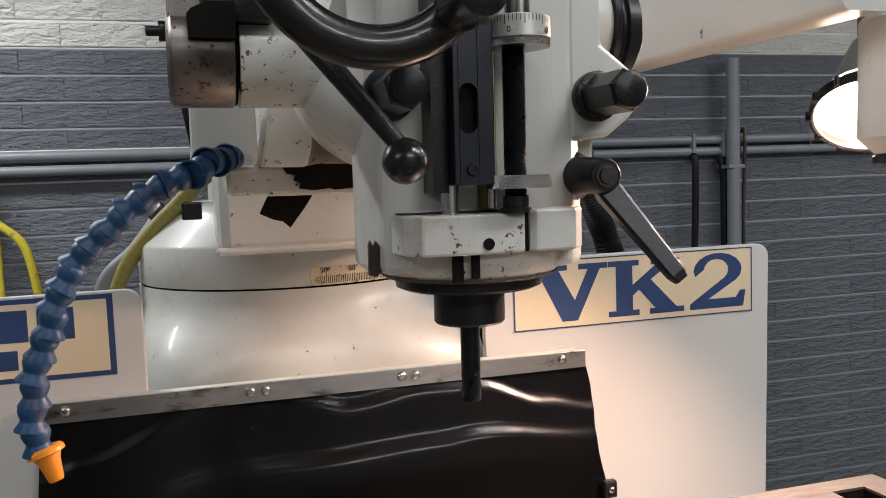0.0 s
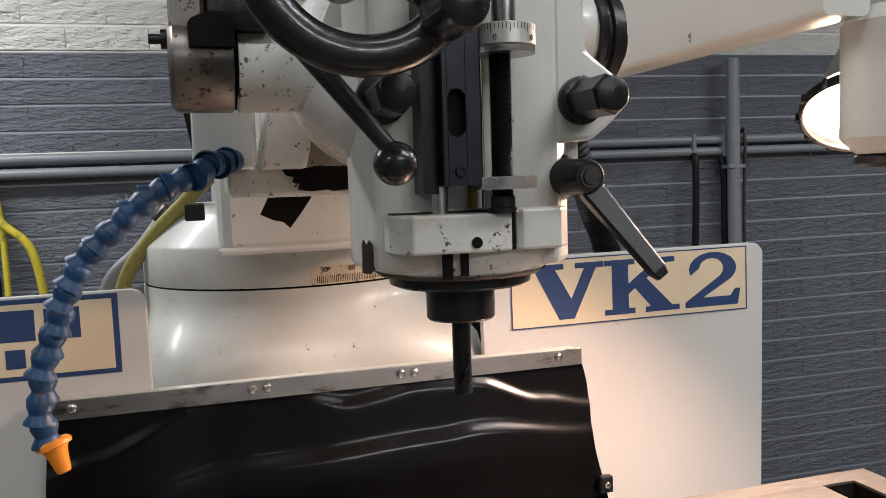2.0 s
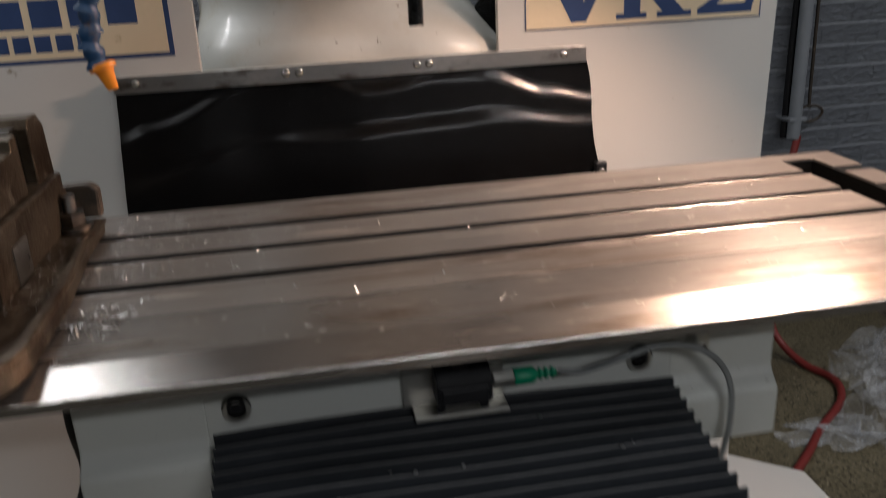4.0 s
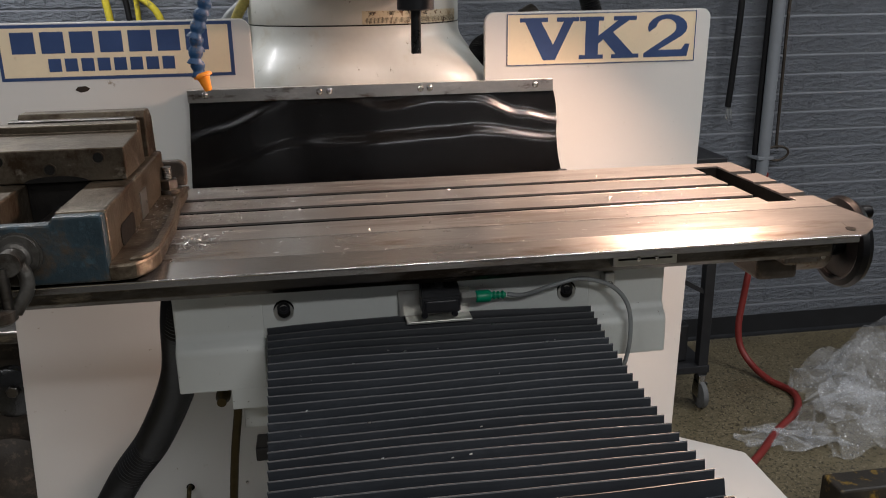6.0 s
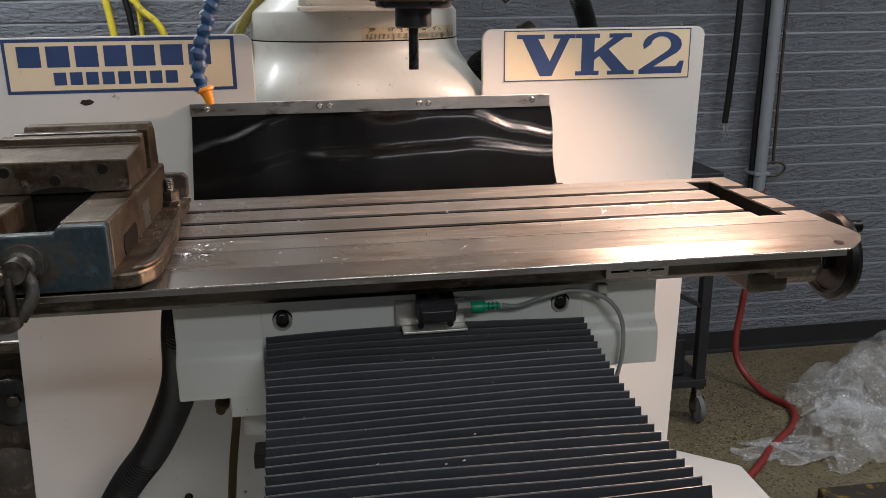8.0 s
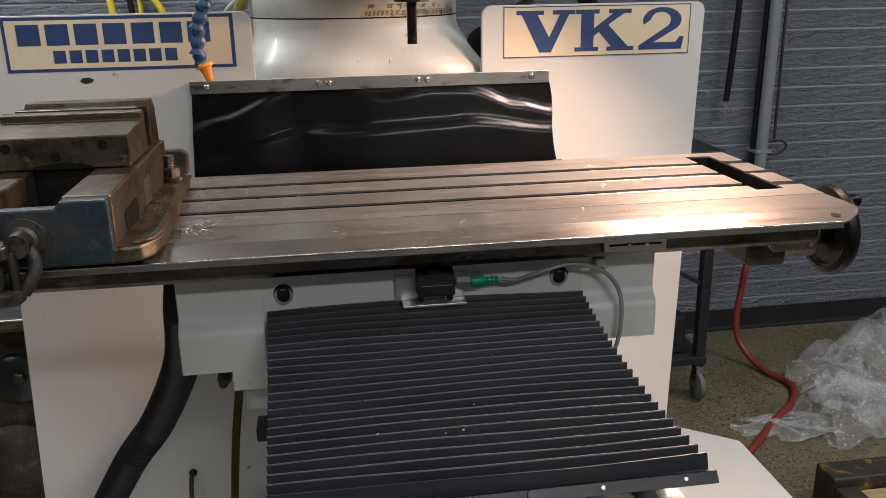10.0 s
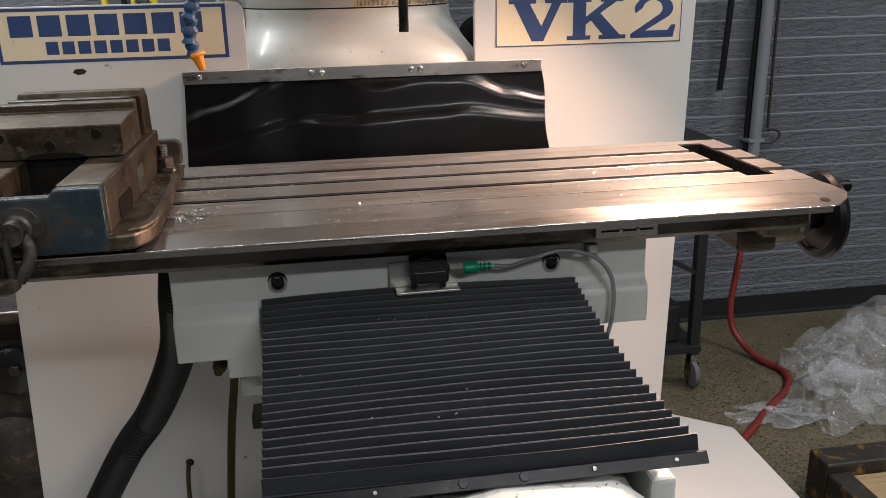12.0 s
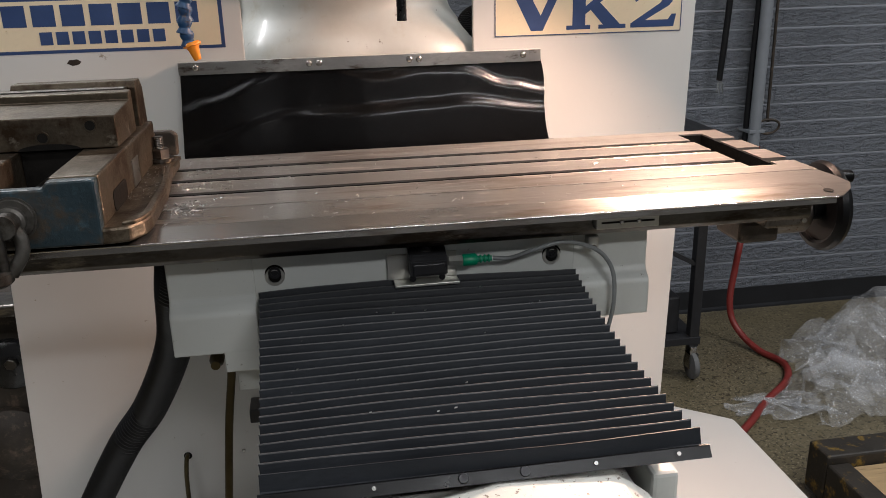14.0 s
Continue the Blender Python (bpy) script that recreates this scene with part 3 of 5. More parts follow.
stain = part("paint_chip", prism([(-0.486, 1.150), (-0.478, 1.146), (-0.468, 1.148), (-0.464, 1.152), (-0.470, 1.156), (-0.482, 1.155)], "y", PY - 0.0004, PY + 0.0001), "bare", left_panel, "bare rusty paint chip")
part("cable_hole", lathe((-0.388, 0.3669, 0.426), (0, -1, 0), [(0, 0.0075), (0.0006, 0.0075)], 24), "gap", left_panel)
screw_head(-0.286, 0.3668, 0.425, 0.0035, left_panel, "rivet")
pipe1 = thing("coolant_pipe", -0.30, 0.33, 0.25, "thin brass oil pipe running down past the knee", "pipe")
part("tube", tube([(-0.226, -0.12, 0.87), (-0.228, -0.122, 0.83), (-0.24, -0.125, 0.74), (-0.262, -0.13, 0.5), (-0.278, -0.13, 0.252)], 0.005, 12), "brass", pipe1, smooth=True)
pipe2 = thing("coolant_pipe", -0.39, 0.36, 0.25, "thin brass oil pipe from a hole in the panel", "pipe")
part("tube", tube([(-0.388, 0.372, 0.428), (-0.389, 0.352, 0.424), (-0.392, 0.345, 0.38), (-0.394, 0.342, 0.252)], 0.0042, 12), "brass", pipe2, smooth=True)

# ---------- knee, saddle, table ----------
TZ = 1.035
part("knee", box(-0.165, 0.16, -0.45, 0.36, 0.42, 0.835, 0.02), "cream_worn", mill)
part("knee_nose", prism([(-0.07, 0.68), (0.138, 0.68), (0.155, 0.846), (0.122, 0.874), (0.018, 0.879), (-0.08, 0.862)], "y", -0.565, -0.457, 0.012), "cream_worn", mill, "chipped white casting at the front of the knee")
part("knee_bracket", box(0.161, 0.186, -0.445, -0.22, 0.67, 0.853, 0.004), "saddle", mill)

saddle = thing("saddle", -0.02, -0.1, 0.88, "cream painted saddle casting under the table, with capped bolt holes", "saddle")
part("body", prism([(-0.105, 0.875), (-0.109, 0.92), (-0.109, 0.975), (0.12, 0.975), (0.12, 0.83), (-0.105, 0.83)], "x", -0.19, 0.185), "saddle", saddle)
part("apron", prism([(-0.125, 0.9775), (-0.125, 0.928), (-0.129, 0.921), (-0.137, 0.914), (-0.139, 0.909), (-0.139, 0.863), (-0.108, 0.863), (-0.108, 0.9775)], "x", -0.287, -0.19, 0.002), "saddle", saddle, "folded cream apron")
part("apron", prism([(-0.125, 0.9775), (-0.125, 0.928), (-0.129, 0.921), (-0.137, 0.914), (-0.139, 0.909), (-0.139, 0.868), (-0.108, 0.868), (-0.108, 0.9775)], "x", 0.186, 0.281, 0.002), "saddle", saddle, "folded cream apron")
part("face", box(-0.191, 0.187, -0.125, -0.108, 0.905, 0.9775, 0.001), "saddle", saddle)
part("apron_tab", prism([(-0.231, 0.866), (-0.231, 0.839), (-0.19, 0.839), (-0.19, 0.866)], "y", -0.1388, -0.115, 0.001), "saddle", saddle)
part("block", box(-0.222, -0.168, -0.118, -0.09, 0.803, 0.8384, 0.001), "saddle", saddle)
part("lock_knob", box(-0.213, -0.16, -0.12, -0.085, 0.758, 0.776, 0.002), "switch_black", mill)
part("drain_cock", lathe((-0.244, -0.105, 0.845), (0, -1, 0), [(0, 0.0085), (0.012, 0.0085), (0.016, 0.0055), (0.026, 0.0055)], 16), "brass", saddle, smooth=True)
for bx in (-0.167, 0.16):
    b = lathe((bx, -0.1252, 0.951), (0, -1, 0), [(0, 0.0113), (0.0004, 0.0113)], 28)
    part("bolt_hole", b, "gap", saddle, smooth=True)
    part("bolt", lathe((bx, -0.1256, 0.953), (0, -1, 0), [(0, 0.0072), (0.0018, 0.0072), (0.0018, 0.0042), (0.0005, 0.004)], 20), "black_oxide", saddle, smooth=True)
    part("plug_rim", lathe((bx, -0.1256, 0.948), (0, -1, 0), [(0, 0.0111), (0.001, 0.0106), (0.001, 0.0076), (0, 0.0072)], 28, caps=False), "alu", saddle, smooth=True)

table = thing("mill_table", 0, 0, 0.96, "worn steel machine table with three T-slots and a bright front cover", "machine table")
X0, XR, XT0, XT1 = -0.80, 0.494, 0.423, 0.459
SLOTS = (0.0665, 0.002, -0.0645)
lands = [(0.14, 0.0735), (0.0595, 0.009), (-0.005, -0.0575), (-0.0715, -0.1265)]
tb = bmesh.new()
for y1, y0 in lands:
    box(X0, XT0, y0, y1, 1.0, TZ, 0.0, tb)
    if y1 > 0.1:
        box(XT1 + 0.002, XR, y0 + 0.004, y1, 1.0, TZ, 0.0, tb)
        box(XT0, XT1 + 0.002, 0.116, y1, 1.0, TZ, 0.0, tb)
    elif y0 < -0.1:
        box(XT1 + 0.002, XR, y0, y1 - 0.004, 1.0, TZ, 0.0, tb)
        box(XT0, XT1 + 0.002, y0, -0.094, 1.0, TZ, 0.0, tb)
    else:
        box(XT1 + 0.002, XR, y0, y1, 1.0, TZ, 0.0, tb)
part("top", tb, "steel", table, "oily ground steel top cut by T-slots")
# near-black bed and linings paint the shade, and oil, of slots and trough
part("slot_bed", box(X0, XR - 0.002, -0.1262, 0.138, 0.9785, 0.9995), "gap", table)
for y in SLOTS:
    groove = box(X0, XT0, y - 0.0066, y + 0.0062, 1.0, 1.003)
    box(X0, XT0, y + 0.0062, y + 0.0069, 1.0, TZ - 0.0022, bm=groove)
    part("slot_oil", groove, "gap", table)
    # lighter rod stands for the glint on the slot's chamfer
    part("slot_edge", rod((X0, y - 0.0072, TZ - 0.0003), (XT0, y - 0.0072, TZ - 0.0003), 0.00045, 8), "strip", table, "bright rod painting the glint of a slot's chamfer", smooth=True)
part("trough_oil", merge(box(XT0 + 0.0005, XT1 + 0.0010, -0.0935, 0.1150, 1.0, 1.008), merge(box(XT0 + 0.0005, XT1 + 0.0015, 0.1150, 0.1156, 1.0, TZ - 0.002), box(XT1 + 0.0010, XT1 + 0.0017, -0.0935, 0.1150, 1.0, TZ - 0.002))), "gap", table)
part("apron", prism([(-0.1267, 1.031), (-0.150, 1.031), (-0.150, 0.984), (-0.146, 0.978), (-0.1267, 0.978)], "x", X0, 0.478, 0.001), "steel_dark", table, "dark steel front side")
part("cover", prism([(-0.80, -0.1267), (0.4935, -0.1267), (0.4965, -0.165), (0.494, -0.192), (-0.80, -0.192)], "z", 1.0325, 1.0345, 0.0005), "cover", table, "bright flat sheet steel cover")
part("cover_lip", prism([(-0.192, 1.0345), (-0.192, 1.0328), (-0.2265, 1.0275), (-0.2275, 1.0215), (-0.2282, 1.0215), (-0.2278, 1.0290)], "x", -0.80, 0.455, 0.0003), "cover", table, "folded lip with a screw hole")
lc = bmesh.new()
ring = [[lc.verts.new((x, y, z - d)) for x, y, z in ((0.4552, -0.1922, 1.0345), (0.494, -0.1922, 1.0345), (0.483, -0.21, 1.0322), (0.464, -0.2255, 1.0292), (0.4552, -0.2274, 1.029))] for d in (0, 0.0013)]
lc.faces.new(ring[0])
lc.faces.new(ring[1][::-1])
for k in range(5):
    lc.faces.new((ring[0][k], ring[1][k], ring[1][(k + 1) % 5], ring[0][(k + 1) % 5]))
part("lip_corner", lc, "cover", table, "cut-back corner of the lip")
# bright steel rod puts the lip's edge highlight into the material
part("lip_edge", rod((-0.80, -0.2274, 1.0283), (0.457, -0.2276, 1.0287), 0.0013, 10), "chrome", table, "bright rounded edge painting the lip's highlight", smooth=True)
part("lip_hole", lathe((0.455, -0.211, 1.0319), (0, -0.1, 1), [(0, 0.0055), (0.0003, 0.0055)], 20), "gap", table)
part("back_rim", box(X0, XR, 0.14, 0.143, 0.985, 1.03), "steel_dark", table)
scale = part("stop_rail", box(0.202, 0.278, -0.1625, -0.1502, 0.988, 1.0036, 0.001), "alu", table, "short slotted aluminium stop rail")
part("rail_slot", box(0.208, 0.272, -0.1631, -0.1623, 0.995, 0.9972), "gap", scale)
for sx in (0.232, 0.253):
    screw_head(sx, -0.1629, 0.996, 0.0028, scale, "rail_screw")
part("end_bracket", box(0.445, 0.493, -0.11, 0.11, 0.955, 0.999, 0.004), "case", table, "cast end bracket of the feed screw")
part("gear_box", box(0.428, 0.483, -0.08, -0.01, 0.926, 0.957, 0.006), "iron_brown", table, "dark greasy feed gearbox")
part("screw_boss", rod((0.46, -0.035, 0.953), (0.542, -0.035, 0.953), 0.03, 32, bev=0.004), "case", table, "dull cast bearing boss", smooth=True)
part("boss_screw", lathe((0.525, -0.065, 0.949), (0, -1, 0), [(0, 0.004), (0.003, 0.0035)], 12), "chrome", table)
wheel = thing("handwheel", 0.54, -0.13, 0.97, "black enamelled handwheel at the table's end", "handwheel")
WC = (0.552, -0.045, 0.961)
part("rim", lathe(WC, (1, 0, 0), [(0, 0.051), (0.003, 0.0585), (0.010, 0.0615), (0.017, 0.0585), (0.02, 0.051), (0.017, 0.047), (0.003, 0.047), (0, 0.051)], 56, caps=False), "wheel_black", wheel, smooth=True)
part("web", lathe((WC[0] + 0.006, WC[1], WC[2]), (1, 0, 0), [(0, 0.05), (0.008, 0.05)], 40), "wheel_black", wheel)
part("hub", rod((0.541, WC[1], WC[2]), (0.579, WC[1], WC[2]), 0.018, 28, bev=0.003), "wheel_black", wheel, smooth=True)
part("grip", rod((0.566, WC[1] + 0.03, WC[2] + 0.03), (0.624, WC[1] + 0.03, WC[2] + 0.03), 0.009, 18, bev=0.003), "wheel_black", wheel, smooth=True)

# aluminium chips lying on the table
chips = bmesh.new()
rng = random.Random(5)
for k in range(760):
    if k < 430:
        x, y = -0.285 + abs(rng.gauss(0, 0.055)), rng.uniform(-0.06, 0.13)
    elif k < 480:
        x, y = -0.255 + rng.gauss(0, 0.014), -0.125 + rng.gauss(0, 0.014)
    else:
        x, y = rng.uniform(-0.28, 0.35), rng.uniform(-0.2, 0.132)
    if any(abs(y - s) < 0.009 for s in SLOTS):
        continue
    z = TZ + 0.0004 if y > -0.1267 else 1.0349
    a, n, s = rng.uniform(0, 6.28), rng.randint(2, 5), rng.uniform(0.0007, 0.0021) * (1.7 if 430 <= k < 480 else 0.85)
    last = None
    for i in range(n + 1):
        c = Vector((x + s * i * math.cos(a), y + s * i * math.sin(a), z + abs(math.sin(i * 1.3)) * s * 0.8))
        w = Vector((-math.sin(a), math.cos(a), rng.uniform(0, 0.8))) * s * 0.45
        pair = (chips.verts.new(c - w * 0.2), chips.verts.new(c + w))
        if last:
            chips.faces.new((last[0], last[1], pair[1], pair[0]))
        last = pair
        a += rng.uniform(-0.7, 0.9)
for k in range(14):
    t = rng.uniform(0.1, 0.95)
    x, y, z = rng.uniform(-0.15, 0.17), -0.127 - 0.323 * t, 0.9335 - 0.034 * t - 0.005 * math.sin(math.pi * t)
    s = rng.uniform(0.0006, 0.0017)
    q = [chips.verts.new((x + dx * s, y + dy * s, z + dz * s)) for dx, dy, dz in ((-1, -0.4, 0.3), (0.8, -0.6, 0.6), (1, 0.5, 1.1), (-0.6, 0.6, 0.7))]
    chips.faces.new(q)
tagged(part("metal_chips", chips, "swarf"), "bright curled aluminium chips scattered over the table", "metal chips", kind="stuff")

# ---------- switch and its cable on the saddle ----------
sw = thing("limit_switch", -0.01, -0.235, 0.965, "black limit switch with a green plug on a grey bracket", "switch")
br = bmesh.new()
box(-0.05, 0.022, -0.2285, -0.2245, 0.965, 0.992, 0.0008, br)
box(-0.044, 0.022, -0.246, -0.2285, 0.9625, 0.9655, 0.0008, br)
part("bracket", br, "alu", sw)
sb = prism([(-0.229, 0.9755), (-0.252, 0.9755), (-0.252, 0.9915), (-0.2475, 0.996), (-0.236, 1.001), (-0.229, 1.001)], "x", -0.029, 0.009)
bmesh.ops.bevel(sb, geom=sb.edges[:], offset=0.0012, segments=2, affect="EDGES")
body = part("body", sb, "switch_black", sw)
part("lid", box(-0.026, 0.006, -0.2545, -0.2515, 0.978, 0.989, 0.001), "switch_black", body)
part("plunger", lathe((-0.012, -0.24, 0.999), (0, 0, 1), [(0, 0.0065), (0.002, 0.0065), (0.006, 0.003)], 16), "switch_black", body, smooth=True)
for sx in (-0.026, 0.004):
    part("mount_screw", lathe((sx, -0.2462, 0.972), (0, -1, 0), [(0, 0.0035), (0.002, 0.003)], 14), "black_oxide", sw)
part("gland", rod((0.011, -0.241, 0.986), (0.026, -0.241, 0.986), 0.0056, 6, bev=0.0008), "alu", sw, smooth=True)
gp = lathe((0.026, -0.241, 0.986), (1, 0, 0), [(0, 0.0058), (0.001, 0.0062), (0.013, 0.0062), (0.015, 0.005), (0.0155, 0.0032), (0.017, 0.0032)] + [(0.017 + 0.0011 * i, 0.0043 if i % 4 in (1, 2) else 0.0028) for i in range(13)], 20)
part("plug", gp, "green", sw, "green moulded plug", smooth=True)
part("cable", tube([(0.058, -0.241, 0.986), (0.075, -0.244, 0.9855), (0.1, -0.25, 0.995), (0.13, -0.248, 1.0), (0.160, -0.243, 0.991), (0.177, -0.244, 0.978), (0.186, -0.246, 0.958), (0.187, -0.247, 0.925), (0.181, -0.246, 0.893), (0.176, -0.24, 0.868)], 0.0023, 12, n=10), "grey_cable", sw, smooth=True)
part("cable_clip", box(0.160, 0.172, -0.238, -0.224, 0.985, 1.0, 0.002), "alu", sw)
screw_head(0.166, -0.238, 0.988, 0.0035, sw, "clip_screw")

sw.location, sw.scale = (0.0071, -0.137, 0.9335), (1.139, 1.139, 1.139)

# ---------- pleated way cover ----------
bel = thing("way_cover", 0, -0.35, 0.9, "black pleated bellows over the knee's ways", "bellows")
NP = 22
Y0B, Z0B, Y1B, Z1B = -0.127, 0.933, -0.450, 0.899


def ridge(i):
    t = i / NP
    return t, Y0B + (Y1B - Y0B) * t, Z0B + (Z1B - Z0B) * t - 0.005 * math.sin(math.pi * t)


def bellows_strip(i, profile, lo=0.0):
    """One fold: profile rows (forward, down, inset) from its ridge."""
    b = bmesh.new()
    cols = 16
    t, y, z = ridge(i)
    xl, xr = -0.187 + 0.013 * t, 0.19 + 0.008 * t - 0.03 * t * (1 - t)
    fold_rng = random.Random(100 + i)
    k1, k2 = fold_rng.uniform(0, 6), fold_rng.uniform(-0.0007, 0.0007)
    grid = []
    for fwd, down, inset in profile:
        row = []
        for c in range(cols + 1):
            u = c / cols
            wob = 0.0009 * math.sin(u * 5 + 0.35 * i) + 0.0003 * math.sin(u * 11 + k1) + k2 * 0.4
            sagx = -0.003 * (2 * u - 1) ** 2 * (1 - t)
            row.append(b.verts.new((xl + inset + (xr - xl - 2 * inset) * u, y - fwd + wob * 0.5, z - down + wob + sagx)))
        grid.append(row)
    for p, q in zip(grid, grid[1:]):
        for c in range(cols):
            b.faces.new((p[c], p[c + 1], q[c + 1], q[c]))
    return b


for i in range(NP):
    dz = ridge(i)[2] - ridge(i + 1)[2]
    dy = ridge(i)[1] - ridge(i + 1)[1]
    part("pleat", bellows_strip(i, [(-0.0005, 0.0006, 0), (-0.0002, 0.0, 0), (0.0005, 0.0, 0), (0.0011, 0.0009, 0), (dy * 0.16, 0.0045, 0.0003), (dy * 0.26, 0.0095, 0.0006), (dy * 0.36, 0.0142, 0.001), (dy * 0.5, 0.0155, 0.002), (dy * 0.8, 0.0075, 0.001), (dy - 0.0005, dz + 0.0006, 0)]), "bellows", bel)
    part("pleat_edge", bellows_strip(i, [(-0.0002, -0.0003, -0.0002), (0.0005, -0.0003, -0.0002), (0.0011, 0.0005, -0.0002)]), "pleat_edge", bel)
part("end_flap", bellows_strip(NP, [(-0.0006, 0.0, 0), (0.0006, 0.0, 0), (0.003, 0.007, 0), (0.005, 0.013, 0), (0.008, 0.0145, 0)]), "bellows", bel)
strip_b = part("clamp_strip", prism([(-0.4585, 0.888), (-0.465, 0.8795), (-0.467, 0.8795), (-0.4605, 0.888)], "x", -0.176, 0.203, 0.0004), "wheel_black", bel, "oily dark clamping strip with screws")
for k, sx in enumerate((-0.15, -0.075, -0.01, 0.036, 0.09, 0.155)):
    part("screw", lathe((sx * 1.12, -0.4634, 0.8845), (0, -0.7, 0.6), [(0, 0.0045 if k in (2, 3) else 0.0022), (0.002, 0.004 if k in (2, 3) else 0.0018)], 14), "black_oxide" if k in (2, 3) else "chrome", strip_b)

# ---------- rubber sheet behind the table ----------
rub = thing("rubber_guard", -0.02, 0.34, 0.99, "black rubber sheet hanging in waves from a riveted steel strip", "rubber guard")


def soft_steps(u, knots):
    """A soft line through (place, value) knots."""
    for (a, p), (c, q) in zip(knots, knots[1:]):
        if u <= c:
            t = (u - a) / (c - a)
            return p + (q - p) * t * t * (3 - 2 * t)
    return knots[-1][1]


def fold_a(u):
    return soft_steps(u, [(0, 0.42), (0.06, 0.34), (0.25, 0.10), (0.42, 0.07), (0.52, 0.16), (0.66, 0.09), (0.76, 0.10), (0.9, 0.29), (1.0, 0.37)])


def fold_b(u):
    return soft_steps(u, [(0, 0.76), (0.3, 0.50), (0.42, 0.50), (0.68, 0.46), (0.76, 0.44), (1.0, 0.55)])


b = bmesh.new()
NU, NV = 110, 60
grid = []
for j in range(NV + 1):
    v = j / NV
    row = []
    for i in range(NU + 1):
        u = i / NU
        x = -0.314 + 0.588 * u + v * (0.013 * u - 0.006 * (1 - u)) + 0.004 * math.sin(v * 7) * u
        z = 1.137 - 0.150 * v - 0.018 * v ** 4
        y = 0.350 - 0.026 * v ** 1.2
        y -= 0.0038 * (1 + math.tanh((v - fold_a(u)) / 0.042)) * soft_steps(u, [(0, 0.55), (0.15, 0.75), (0.27, 0.2), (0.36, 0.35), (0.5, 0.85), (0.8, 0.85), (1.0, 0.7)])
        y -= 0.0046 * (1 + math.tanh((v - fold_b(u)) / 0.042)) * soft_steps(u, [(0, 0.3), (0.28, 0.45), (0.4, 0.9), (0.7, 0.85), (1.0, 0.6)])
        y -= 0.0015 * math.sin(u * 9 + 1.0) * v * (1 - v)
        row.append(b.verts.new((x, y, z)))
    grid.append(row)
for p, q in zip(grid, grid[1:]):
    for c in range(NU):
        b.faces.new((p[c], p[c + 1], q[c + 1], q[c]))
bmesh.ops.solidify(b, geom=b.faces[:], thickness=0.0018)
part("sheet", b, "rubber", rub, smooth=True)
steel_strip = part("strip", box(-0.3155, 0.2745, 0.3435, 0.3465, 1.1265, 1.1465, 0.0006), "strip", rub, "stained stainless steel strip")
for sx in (-0.289, -0.111, -0.095, 0.052, 0.0675, 0.244):
    screw_head(sx, 0.3434, 1.138, 0.0055, steel_strip, "screw")
part("backing", box(-0.31, 0.27, 0.3535, 0.366, 1.10, 1.145), "cream", rub)
part("corner_bracket", box(0.276, 0.292, 0.304, 0.314, 0.98, 1.0, 0.002), "black_oxide", rub)
screw_head(0.284, 0.3038, 0.99, 0.004, rub, "bracket_screw")

# ---------- the vise ----------
vise = thing("machine_vise", -0.394, -0.08, TZ, "heavy worn machine vise with scuffed blue paint, bolted to the table", "vise")
VX = -0.391
base = [(-0.51, -0.2415), (-0.31, -0.2425), (-0.292, -0.2385), (-0.281, -0.22), (-0.277, -0.2), (-0.279, -0.09), (-0.289, 0.02), (-0.289, 0.085), (-0.50, 0.085), (-0.51, 0.0)]
part("base_flange", prism(base, "z", TZ + 0.0005, TZ + 0.017, 0.003), "vise_steel", vise, "rounded iron base flange")
sideL, sideR = VX - 0.077, VX + 0.077
bed = bmesh.new()
box(sideL, VX - 0.032, -0.232, 0.07, TZ + 0.016, 1.102, 0.002, bed)
box(VX + 0.032, sideR, -0.232, 0.07, TZ + 0.016, 1.102, 0.0025, bed)
part("bed", bed, "vise_steel", vise, "ground iron bed rails")
front = prism([(sideL + 0.001, TZ + 0.0015), (sideR - 0.001, TZ + 0.0015), (sideR - 0.001, 1.1005), (VX + 0.033, 1.1005), (VX + 0.029, 1.094), (VX - 0.029, 1.094), (VX - 0.033, 1.1005), (sideL + 0.001, 1.1005)], "y", -0.2445, -0.2315, 0.0025)
part("front_body", front, "vise_blue", vise, "blue painted front of the vise body")
part("side_window", prism(round_rect(-0.188, -0.125, TZ + 0.0172, 1.074, 0.008), "x", sideR - 0.001, sideR + 0.0008), "gap", vise)
part("maker_plate", box(sideR - 0.001, sideR + 0.001, -0.085, -0.052, 1.053, 1.083), "strip", vise, "scratched maker's plate")
part("bed_floor", box(VX - 0.034, VX + 0.034, -0.215, 0.07, TZ + 0.01, TZ + 0.022), "gap", vise)
part("lead_screw", rod((VX, -0.21, 1.062), (VX, 0.03, 1.062), 0.014, 24), "steel_dark", vise, smooth=True)
mj = prism([(-0.105, 1.1032), (-0.105, 1.137), (-0.1045, 1.1375), (-0.022, 1.142), (-0.022, 1.151), (-0.006, 1.152), (-0.004, 1.1032)], "x", sideL - 0.008, sideR - 0.006, 0.0012)
jaw = part("moving_jaw", mj, "vise_steel", vise, "stained steel moving jaw with three holes")
part("jaw_arch", prism([(VX + 0.032 * math.cos(radians(a)), 1.1034 + 0.0065 * math.sin(radians(a))) for a in range(0, 181, 12)], "y", -0.1056, -0.1052), "gap", vise)
part("flange_rim", prism([(-0.299, -0.235), (-0.287, -0.231), (-0.281, -0.22), (-0.277, -0.2), (-0.279, -0.09), (-0.288, 0.01), (-0.293, 0.01), (-0.2865, -0.09), (-0.2855, -0.2), (-0.289, -0.218)], "z", TZ + 0.016, TZ + 0.0205, 0.0015), "vise_steel", vise, "raised worn rim of the flange")
part("jaw_tongue", box(VX - 0.031, VX + 0.031, -0.10, 0.0, 1.06, 1.1030), "gap", vise)
